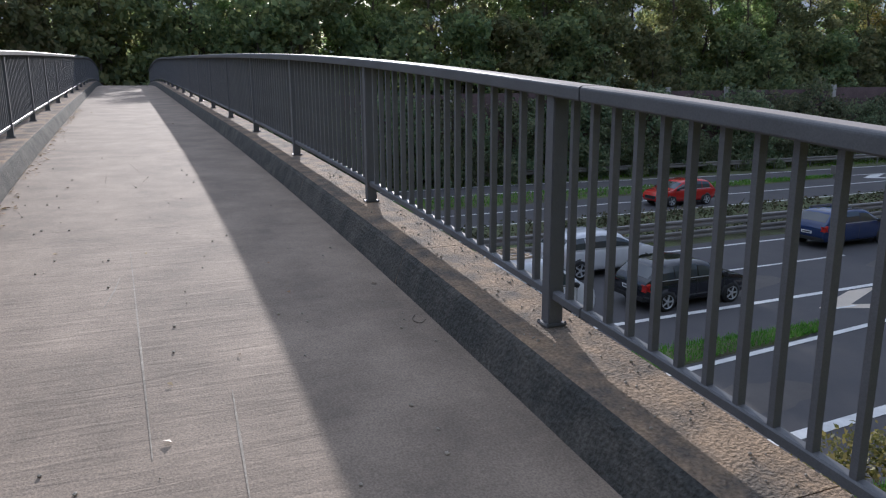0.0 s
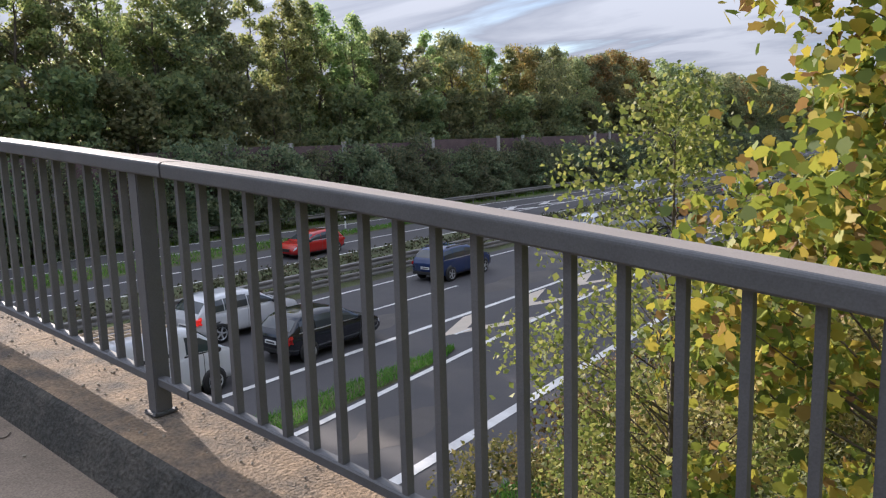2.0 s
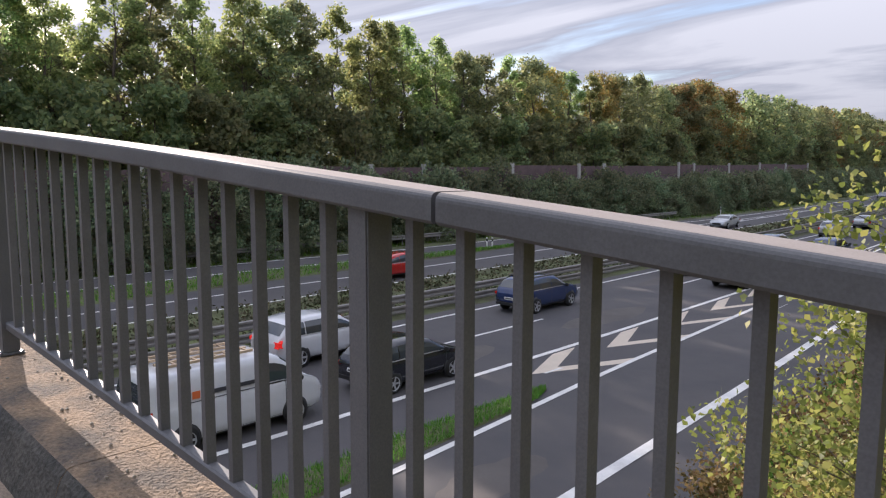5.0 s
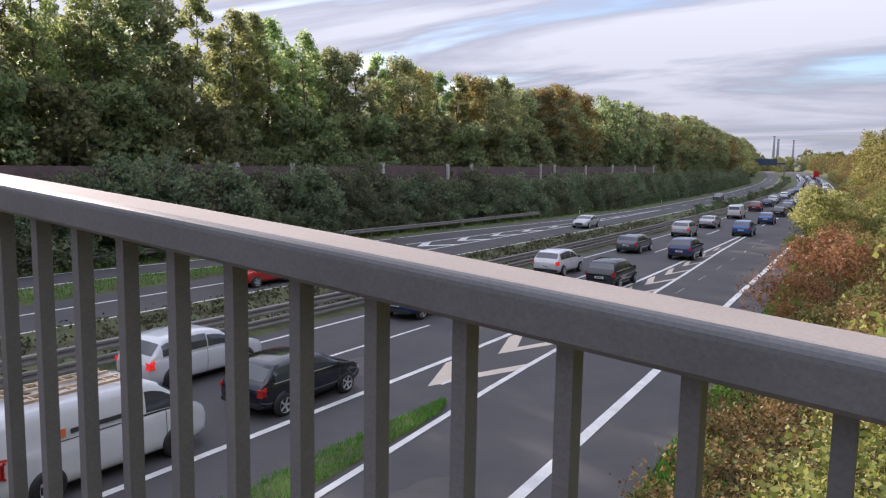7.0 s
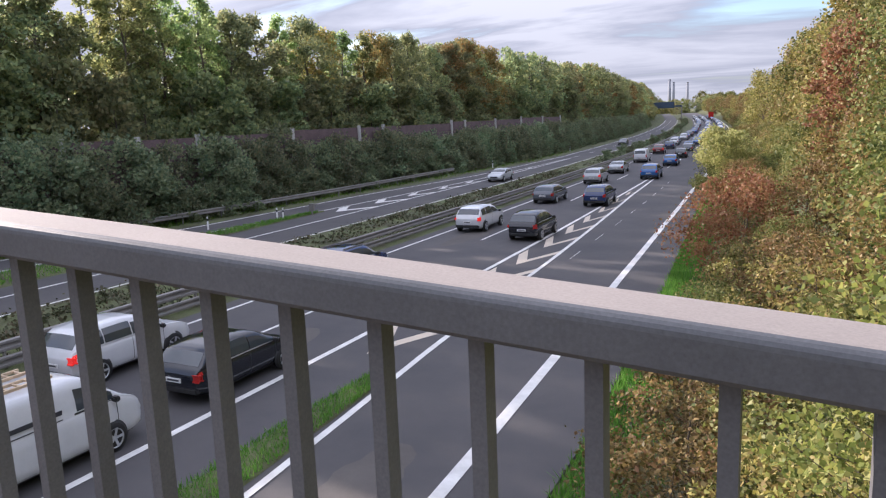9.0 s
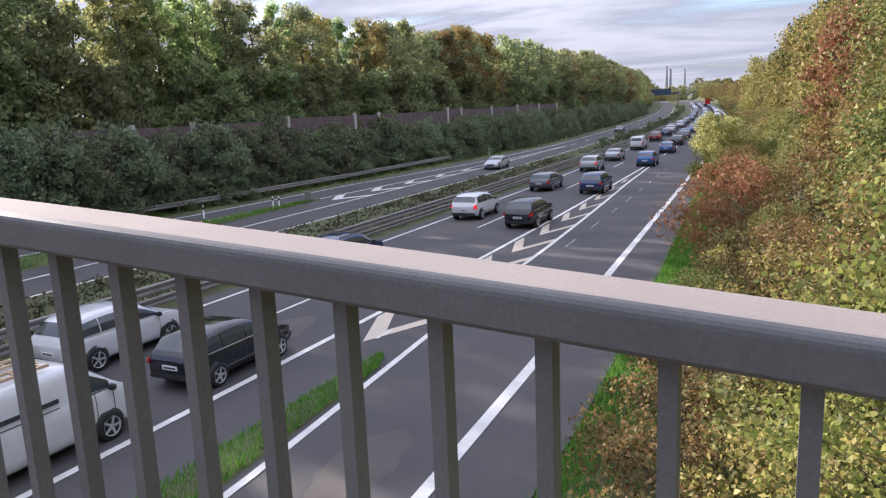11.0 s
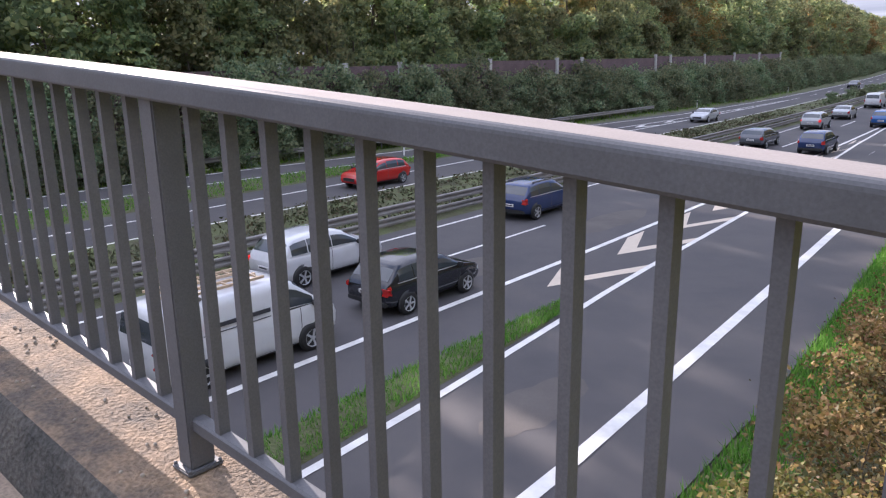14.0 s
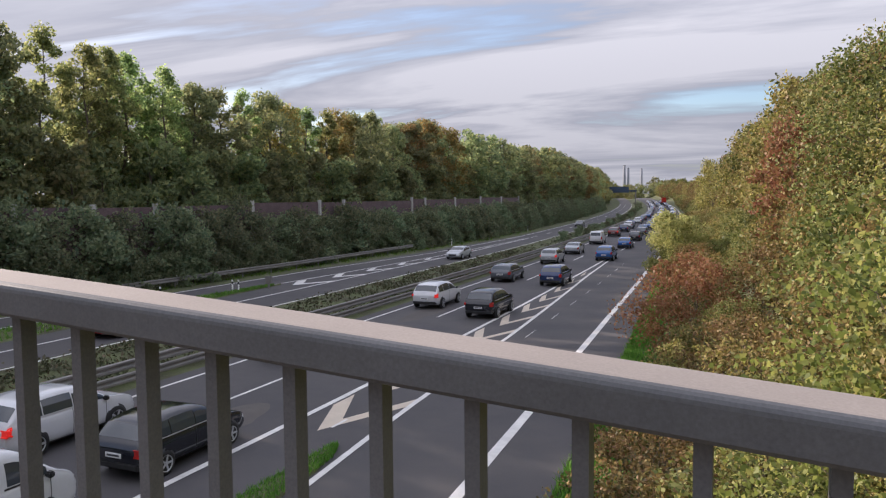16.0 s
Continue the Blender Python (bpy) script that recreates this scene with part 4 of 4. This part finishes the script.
for y in np.arange(150, 420, 7.0):
    spots.append((-4.6 + bend(y) + rng.normal(0, 0.6), y, ("golden", "olive")[int(rng.integers(0, 2))]))
stand(LOWER, spots, rng, lambda x, y: (5.2 if y > 150 else 4.4 if y > 66 else 2.5 if y < 30 else 3.4) if x < -0.3 else 3.0 if x < 1.5 and y < 22 else 4.6)


LOBES = ((-0.42, 0.0), (-0.40, 0.22), (-0.26, 0.42), (-0.08, 0.38), (0.08, 0.54), (0.20, 0.30), (0.5, 0.0))


def lobed_sheet(name, pts, size, mat, rng):
    """Five-lobed leaves that hang from the points, each folded a little along its midrib."""
    side = LOBES + tuple((u, -v) for u, v in LOBES[-2:0:-1])
    m, n = len(side), len(pts)
    d = rng.normal(0, 1, (n, 3)) + np.array((0, 0, -0.8))
    d /= np.linalg.norm(d, axis=1)[:, None]
    s = np.cross(d, rng.normal(0, 1, (n, 3)))
    s /= np.linalg.norm(s, axis=1)[:, None] + 1e-9
    n_up = np.cross(s, d)
    z = size * rng.uniform(0.55, 1.25, n)[:, None]
    fold = rng.uniform(-0.1, 0.45, n)[:, None]
    v = np.stack([pts + z * (d * a + s * b + n_up * fold * abs(b)) for a, b in side], 1).reshape(-1, 3)
    me = bpy.data.meshes.new(name)
    me.vertices.add(m * n)
    me.vertices.foreach_set("co", v.ravel())
    me.loops.add(m * n)
    me.loops.foreach_set("vertex_index", np.arange(m * n, dtype=np.int32))
    me.polygons.add(n)
    me.polygons.foreach_set("loop_start", np.arange(0, m * n, m, dtype=np.int32))
    me.materials.append(M[mat])
    me.update(calc_edges=True)
    return me


def near_tree(name, seed, x, y, height, spread, leaves, leaf, mat, label, clumps, bare, aspect, shape, lobed=False):
    paths, pts, rng = grow(seed, height, spread, bare, leaves, leaf, shape, clumps, 0.05)
    th = tagged(empty(name, pose(x, y, land(x, y) - 0.1)), label, "tree")
    part("trunk", limb_mesh("trunk", paths), th)
    part("crown", lobed_sheet("crown", pts, leaf, mat, rng) if lobed else leaf_sheet("crown", pts, leaf, mat, rng, aspect=aspect), th)
    return th


near_tree("young_maple", 61, 2.25, 3.7, 6.9, 1.65, 15000, 0.092, "maple", "young maple with large lobed yellow and green leaves", 84, 0.05, 0.95, "low", True)
near_tree("hawthorn", 62, 0.45, 4.55, 5.3, 1.3, 9500, 0.052, "thorn", "hawthorn with small green-gold leaves on bare twigs", 70, 0.30, 0.8, "tall")

# ---- vehicles ----
SHAPES = {
    "suv": dict(L=4.45, W=1.84, belt=1.04, top=[(0, .84), (.012, 1.0), (.03, 1.12), (.095, 1.47), (.14, 1.56), (.26, 1.62), (.42, 1.63), (.54, 1.58), (.60, 1.50), (.735, 1.10), (.77, 1.06), (.89, .98), (.955, .88), (1, .62)], rear=(.034, .095), front=(.61, .73), side=(.10, .71), r=.35),
    "hatch": dict(L=4.15, W=1.78, belt=.95, top=[(0, .78), (.012, .92), (.035, 1.02), (.11, 1.35), (.16, 1.43), (.28, 1.48), (.42, 1.48), (.54, 1.43), (.60, 1.35), (.745, 1.0), (.78, .96), (.90, .87), (.96, .77), (1, .54)], rear=(.04, .108), front=(.61, .735), side=(.115, .72), r=.32),
    "estate": dict(L=4.75, W=1.84, belt=.96, top=[(0, .80), (.012, .95), (.03, 1.04), (.10, 1.34), (.15, 1.41), (.30, 1.47), (.43, 1.47), (.53, 1.42), (.58, 1.35), (.715, 1.0), (.75, .96), (.89, .86), (.96, .76), (1, .54)], rear=(.035, .098), front=(.59, .705), side=(.105, .69), r=.33),
    "saloon": dict(L=4.6, W=1.8, belt=.95, top=[(0, .80), (.012, .95), (.10, 1.02), (.14, 1.05), (.26, 1.36), (.33, 1.42), (.43, 1.44), (.53, 1.40), (.58, 1.33), (.715, 1.0), (.75, .95), (.90, .84), (.96, .74), (1, .54)], rear=(.15, .255), front=(.59, .705), side=(.22, .69), r=.32),
    "van": dict(L=4.95, W=1.92, belt=1.18, top=[(0, .95), (.006, 1.25), (.028, 1.80), (.05, 1.90), (.1, 1.94), (.4, 1.96), (.66, 1.94), (.72, 1.86), (.86, 1.30), (.885, 1.20), (.955, 1.06), (.985, .88), (1, .66)], rear=(.008, .026), front=(.73, .855), side=(.64, .83), r=.335),
}


def surface(sh):
    """The car's skin as a function of the length (0 rear, 1 front) and of the ring (0 sill to 9 roof's middle)."""
    L, W, belt = sh["L"], sh["W"], sh["belt"]
    tx, tz = zip(*sh["top"])
    fine = np.linspace(0, 1, 401)
    prof = np.interp(fine, tx, tz)
    ker = np.ones(9) / 9
    prof = np.convolve(np.pad(prof, 4, mode="edge"), ker, mode="valid")

    def at(u, v):
        zt = float(np.interp(u, fine, prof))
        w = W / 2 * float(np.interp(u, (0, .03, .08, .2, .82, .93, .98, 1), (.86, .93, .97, 1, 1, .96, .88, .76)))
        zb = float(np.interp(u, (0, .05, .12, .85, .95, 1), (.36, .28, .22, .22, .26, .34)))
        b = min(belt, zt - 0.03)
        tall = max(0.0, zt - b)
        wt = w * 0.955 - tall * (0.22 if W < 1.88 else 0.11) - 0.03
        keys = [(0, zb), (.84 * w, zb), (.965 * w, zb + .10), (w, .45 * zb + .55 * b), (.99 * w, b - .07), (.955 * w, b), ((.955 * w + wt) / 2 + .02, b + tall * .48), (wt, b + tall * .86), (wt - .09, b + tall * .985), (0, zt + .012)]
        k = min(8, int(v))
        f = v - k
        y = keys[k][0] + (keys[k + 1][0] - keys[k][0]) * f
        z = keys[k][1] + (keys[k + 1][1] - keys[k][1]) * f
        return Vector((-L / 2 + L * u, y, z))
    return at


def skin(at, us, vs, side, off):
    """A patch of the skin, lifted off it by a little, for panes and lamps."""
    verts, faces = [], []
    for u in us:
        for v in vs:
            p = at(u, v)
            du = at(min(1, u + .01), v) - at(max(0, u - .01), v)
            dv = at(u, min(9, v + .05)) - at(u, max(0, v - .05))
            nn = dv.cross(du)
            nn = nn.normalized() if nn.length > 1e-9 else Vector((0, 0, 1))
            p = p + nn * off
            verts.append((p.x, p.y * side, p.z))
    m = len(vs)
    for i in range(len(us) - 1):
        for k in range(m - 1):
            q = (i * m + k, (i + 1) * m + k, (i + 1) * m + k + 1, i * m + k + 1)
            faces.append(q if side > 0 else q[::-1])
    return verts, faces


def both(at, us, vs, off):
    v1, f1 = skin(at, us, vs, 1, off)
    v2, f2 = skin(at, us, vs, -1, off)
    return v1 + v2, f1 + [tuple(k + len(v1) for k in f) for f in f2]


wheel_meshes = {}


def wheel_parts(r):
    if r not in wheel_meshes:
        tyre = lathe("tyre", "tyre", [(r * .66, -.10), (r * .93, -.105), (r, -.08), (r, .08), (r * .93, .105), (r * .66, .10)], 28)
        bm = bmesh.new()
        bmesh.ops.create_cone(bm, cap_ends=True, segments=16, radius1=r * .17, radius2=r * .13, depth=.03, matrix=Matrix.Translation((0, 0, .085)))
        for k in range(5):
            r0 = bmesh.ops.create_cube(bm, size=1)
            bmesh.ops.transform(bm, matrix=Matrix.Rotation(k * 2 * math.pi / 5, 4, "Z") @ Matrix.Translation((r * .38, 0, .075)) @ Matrix.Diagonal((r * .6, r * .17, .022, 1)), verts=r0["verts"])
        seg = 28
        ring = [[bm.verts.new((q * math.cos(2 * math.pi * k / seg), q * math.sin(2 * math.pi * k / seg), z)) for k in range(seg)] for q, z in ((r * .67, .10), (r * .62, .09), (r * .60, .03))]
        for a, b in zip(ring, ring[1:]):
            for k in range(seg):
                bm.faces.new((a[k], a[(k + 1) % seg], b[(k + 1) % seg], b[k]))
        rim = bm_mesh(bm, "rim", "alloy")
        hub = lathe("brake_disc", "black", [(r * .66, .0), (r * .66, .04)], 20)
        wheel_meshes[r] = (tyre, rim, hub)
    return wheel_meshes[r]


def vehicle(kind, paint, label, x, y, heading=1, category="car", brake=False, rails=False):
    sh = SHAPES[kind]
    L, W, r, belt = sh["L"], sh["W"], sh["r"], sh["belt"]
    at = surface(sh)
    car = tagged(empty("car" if kind != "van" else "van", pose(x, y, rise(y), 0, 0, 90 if heading > 0 else -90)), label, category, "vehicles on the motorway")
    car.rotation_euler.z += math.atan2(bend(y - 2) - bend(y + 2), 4)
    us = sorted(set([0, .004, .012] + [i / 44 for i in range(1, 44)] + [.988, .996, 1]))
    verts, faces = both(at, us, [0, 1, 1.5, 2, 2.5, 3, 3.5, 4, 4.5, 5, 5.5, 6, 6.5, 7, 7.5, 8, 8.5, 9], 0.0)
    me = mesh_of("body", verts, faces, "car_" + paint, True)
    bm = bmesh.new()
    bm.from_mesh(me)
    bmesh.ops.remove_doubles(bm, verts=bm.verts, dist=0.0008)
    ends = [e for e in bm.edges if e.is_boundary]
    bmesh.ops.holes_fill(bm, edges=ends, sides=0)
    bmesh.ops.recalc_face_normals(bm, faces=bm.faces)
    bm.to_mesh(me)
    bm.free()
    me.polygons.foreach_set("use_smooth", [True] * len(me.polygons))
    part("body", me, car)
    a, b = sh["front"]
    v, f = both(at, [a + (b - a) * i / 5 for i in range(6)], [7.3, 8, 8.5, 9], 0.008)
    part("windscreen", mesh_of("windscreen", v, f, "glass", True), car)
    a, b = sh["rear"]
    v, f = both(at, [a + (b - a) * i / 5 for i in range(6)], [7.5, 8, 8.5, 9], 0.008)
    part("rear_window", mesh_of("rear_window", v, f, "glass", True), car)
    a, b = sh["side"]
    cuts = [a, a + (b - a) * .24, a + (b - a) * .60, b] if kind != "van" else [a, b]
    for side in (1, -1):
        for i in range(len(cuts) - 1):
            c0, c1 = cuts[i] + .004, cuts[i + 1] - .004
            last = i == len(cuts) - 2
            v, f = skin(at, [c0 + (c1 - c0) * k / 4 for k in range(5)], [5.18, 6, 6.82] if not last else [5.18, 5.9, 6.6], side, 0.006)
            part("side_window", mesh_of("side_window", v, f, "glass"), car)
        v, f = skin(at, [.10, .3, .5, .7, .9], [1.1, 1.6, 2.05], side, 0.006)
        part("sill_trim", mesh_of("sill_trim", v, f, "black"), car)
        v, f = skin(at, [.945, .965, .985], [3.6, 4.1, 4.6], side, 0.008)
        part("headlight", mesh_of("headlight", v, f, "lamp"), car)
        z0, z1 = (belt - .24, belt - .09) if kind != "van" else (.80, 1.10)
        tail = box_mesh("tail_light", "brake" if brake else "red_lamp", -L / 2 - .012, -L / 2 + .12, side * W * .5 * (.79 if kind != "van" else .86), side * W * .5 * .955, z0, z1, .03)
        part_of = part("tail_light", tail, car, None, "glowing red tail light" if brake else "red tail light")
        v, f = skin(at, [.004, .02, .042], [4.05, 4.4, 4.75], side, 0.012)
        part("lamp_wing", mesh_of("lamp_wing", v, f, "brake" if brake else "red_lamp", True), part_of)
        mirror = box_mesh("wing_mirror", "black", -.06, .08, -.09, .09, -.06, .07, .03)
        part("wing_mirror", mirror, car, pose(-L / 2 + L * (sh["side"][1] - .01), side * (W / 2 + .08), belt + .04))
        v, f = skin(at, [sh["side"][0] - .01 + (sh["side"][1] - sh["side"][0] + .01) * k / 12 for k in range(13)], [5.0, 5.12], side, 0.010)
        part("window_trim", mesh_of("window_trim", v, f, "black" if kind == "van" else "alloy"), car)
        door_u = sh["side"][0] + (sh["side"][1] - sh["side"][0]) * .6
        for du in ((door_u - .012, door_u - .008), (sh["side"][1] + .006, sh["side"][1] + .010)):
            v, f = skin(at, du, [2.1, 3, 4, 4.95], side, 0.004)
            part("door_gap", mesh_of("door_gap", v, f, "black"), car)
        v, f = skin(at, (door_u - .075, door_u - .05, door_u - .025), [4.25, 4.45], side, 0.02)
        part("door_handle", mesh_of("door_handle", v, f, "black" if paint != "white" else "car_white"), car)
        if rails:
            part("roof_rail", box_mesh("roof_rail", "zinc", -L * .32, L * .05, side * W * .355 - .015, side * W * .355 + .015, sh["top"][5][1] - .03, sh["top"][5][1] + .035, .01), car)
    part("bumper", box_mesh("bumper", "black", -L / 2 - .035, -L / 2 + .16, -W * .43, W * .43, .34, .50, .03), car)
    plate = part("number_plate", box_mesh("number_plate", "plate", -L / 2 - .045, -L / 2 - .02, -.26, .26, .62, .74, .004), car)
    part("plate_print", box_mesh("plate_print", "print", -L / 2 - .049, -L / 2 - .043, -.2, .2, .655, .705), plate)
    part("front_grille", box_mesh("front_grille", "black", L / 2 - .12, L / 2 + .012, -W * .26, W * .26, .42, .62, .02), car)
    tyre, rim, hub = wheel_parts(r)
    arch = lathe("wheel_arch", "black", [(r * 1.14, -.02), (r * 1.14, .012)], 26)
    for fx in (.185 if kind != "van" else .19, .80 if kind != "van" else .80):
        for side in (1, -1):
            px = -L / 2 + L * fx
            part("wheel_arch", arch, car, pose(px, side * (W / 2 - .016), r + .02, -90 * side, 0, 0))
            wh = part("wheel", hub, car, pose(px, side * (W / 2 - .062), r, -90 * side, 0, 0))
            part("tyre", tyre, wh)
            part("rim", rim, wh, pose(0, 0, 0.030))
    return car


vehicle("hatch", "black", "black hatchback car on the motorway lane", -15.4, 14.4)
van = vehicle("van", "white", "white works van with ladders and dark lettering", -15.5, 8.2, 1, "van")
for side in (-1, 1):
    part("lettering", box_mesh("lettering", "print", -1.05, .35, side * .952 - .004, side * .952 + .004, 1.32, 1.42), van)
    part("stripe", box_mesh("stripe", "print", -1.4, .35, side * .956 - .003, side * .956 + .003, 1.20, 1.222), van)
    part("logo", box_mesh("logo", "orange", -1.35, -1.15, side * .952 - .004, side * .952 + .004, 1.28, 1.46), van, None, "orange square mark")
bm = bmesh.new()
for ly in (-.55, -.2, .2, .55):
    add_box(bm, -1.9, .5, ly - .03, ly + .03, 2.03, 2.09)
for k in range(9):
    add_box(bm, -1.8 + k * .27, -1.76 + k * .27, -.55, -.2, 2.04, 2.08)
    add_box(bm, -1.8 + k * .27, -1.76 + k * .27, .2, .55, 2.04, 2.08)
part("ladder", bm_mesh(bm, "ladder", "ladder"), van, None, "pale wooden ladders on the roof")
part("roof_rack", box_mesh("roof_rack", "zinc", -1.3, -1.25, -.75, .75, 1.95, 2.03), van)
vehicle("suv", "white", "white compact sport utility car with red tail lights", -19.7, 14.2, brake=True)
vehicle("suv", "navy", "dark blue sport utility car with roof rails", -19.6, 27.0, rails=True)
vehicle("suv", "black", "black sport utility car on the motorway", -15.4, 40.6)
vehicle("suv", "white", "white crossover car with dark rear window", -19.9, 43.0, brake=True)
vehicle("estate", "grey", "dark grey estate car in the slow queue", -20.1, 58.5)
vehicle("suv", "navy", "dark blue sport utility car in the queue", -15.5, 57.0)
vehicle("suv", "silver", "pale silver-blue car in the slow queue", -20.6, 75.5, brake=True)
vehicle("suv", "blue", "blue sport utility car in the queue", -15.9, 81.0)
vehicle("saloon", "silver", "silver saloon car in the slow queue", -21.3, 89.0)
vehicle("hatch", "blue", "blue hatchback car beside the gore", -17.0, 101.0)
vehicle("van", "white", "white van-like car in the queue", -22.4, 109, 1, "van")
vehicle("suv", "maroon", "dark red car in the slow queue", -23.6, 130, brake=True)
vehicle("hatch", "navy", "dark blue hatchback in the slow queue", -24.6, 147)
vehicle("hatch", "black", "black hatchback car further up the queue", -18.2, 118)
vehicle("hatch", "red", "red hatchback car on the far carriageway", -31.4, 28.0, -1)
vehicle("saloon", "silver", "silver saloon car on the far carriageway", -32.4, 78.0, -1)
dark_far = vehicle("saloon", "black", "black saloon car on the far carriageway", -38.2, 168.0, -1)
queue = [vehicle("suv", "white", "white car in the distant traffic queue", -25.9, 161), vehicle("hatch", "grey", "dark grey car in the distant traffic queue", -19.4, 134),
         vehicle("saloon", "blue", "blue car in the distant traffic queue", -27.2, 172)]
rng = np.random.default_rng(77)
for lane, x, first in ((0, -19.7, 186), (1, -16.0, 146), (2, -12.0, 230)):
    y = first
    while y < 470:
        th = queue[int(rng.integers(0, 3))]
        copy_thing(th, pose(x + bend(y) + rng.normal(0, .15), y, rise(y), 0, 0, 90 + math.degrees(math.atan2(bend(y - 2) - bend(y + 2), 4))))
        y += rng.uniform(9.5, 15)
lorry = tagged(empty("lorry", pose(-12.2 + bend(425), 425, rise(425), 0, 0, 90 + 10)), "red box lorry in the distant traffic queue", "lorry")
part("box_body", box_mesh("box_body", "car_red", -4.5, 3.2, -1.25, 1.25, 1.0, 3.9, .04), lorry)
part("cab", box_mesh("cab", "car_white", 3.35, 5.2, -1.2, 1.2, .6, 3.2, .12), lorry)
for wx in (-3.2, -2.0, 4.1):
    for side in (-1, 1):
        part("wheel", lathe("wheel", "tyre", [(.3, -.14), (.5, -.14), (.5, .14), (.3, .14)], 18), lorry, pose(wx, side * 1.05, .5, 90, 0, 0))
part("chassis", box_mesh("chassis", "black", -4.4, 5.0, -.5, .5, .55, .98), lorry)

# ---- the far distance ----
oy = 452
gantry = tagged(empty("sign_gantry", pose(bend(oy), oy, rise(oy))), "dark blue sign on a steel gantry over the distant motorway", "sign gantry")
part("beam", box_mesh("beam", "steel_blue", -52, -26.5, -.4, .4, 7.2, 8.0, .04), gantry)
for px in (-51, -27):
    part("post", box_mesh("post", "zinc", px - .3, px + .3, -.3, .3, -.5, 7.6, .04), gantry)
part("sign_panel", box_mesh("sign_panel", "steel_blue", -46, -31, -.55, -.42, 6.6, 10.2, .05), gantry)
for x, top, rad in ((-405, 109, 4.2), (-392, 100, 3.6), (-349, 97, 3.6)):
    ch = tagged(empty("chimney", pose(x, 2500, 0)), "slender grey industrial chimney on the horizon", "chimney", "distant chimneys")
    part("shaft", lathe("shaft", "stack", [(rad * 1.5, 0), (rad * 1.1, top * .5), (rad * .85, top)], 20), ch)
    part("rim", lathe("rim", "black", [(rad * .9, top), (rad * .9, top + 1.4)], 20), ch)
tower = tagged(empty("cooling_tower", pose(-292, 2500, 0)), "pale cooling tower on the horizon", "cooling tower")
part("shell", lathe("shell", "white", [(24, 0), (18, 34), (16, 52), (17.5, 66), (16.5, 66), (15, 52)], 40), tower)

FARWOOD = {
    "far_oak": (plant("distant_tree", 71, 14, 6.5, 0.0, 2000, 0.85, "oak", "distant woodland tree in hazy light", "tree", "round", 36, 0.3, "distant trees"), 14),
    "far_gold": (plant("distant_tree", 72, 14, 6.5, 0.0, 2000, 0.85, "olive", "distant sunlit tree turning yellow", "tree", "round", 36, 0.3, "distant trees"), 14),
}
spots = []
for k in range(46):
    y = 560 + rng.uniform(0, 120)
    spots.append((-330 + k * 8.5 + rng.normal(0, 2), y + (60 if -170 < -330 + k * 8.5 < -90 else 0), ("far_gold", "far_oak")[int(rng.random() < 0.4)]))
for k in range(40):
    spots.append((-480 + k * 17 + rng.normal(0, 4), 820 + rng.uniform(0, 60), ("far_gold", "far_oak")[int(rng.random() < 0.5)]))
for k in range(30):
    spots.append((-215 + k * 5.5 + rng.normal(0, 1.5), 650 + rng.uniform(0, 40), ("far_gold", "far_oak")[int(rng.random() < 0.35)]))
for k in range(26):      # woods behind the walker
    spots.append((-50 + k * 5.5 + rng.normal(0, 1.5), -32 + rng.normal(0, 4) if k > 8 else -70, "far_oak"))
for y in np.arange(-10, 40, 6.0):
    spots.append((17 + rng.normal(0, 1.2), y, "far_gold"))
stand(FARWOOD, spots, rng, lambda x, y: 14 if y < 100 else 11 if y < 700 else 15)
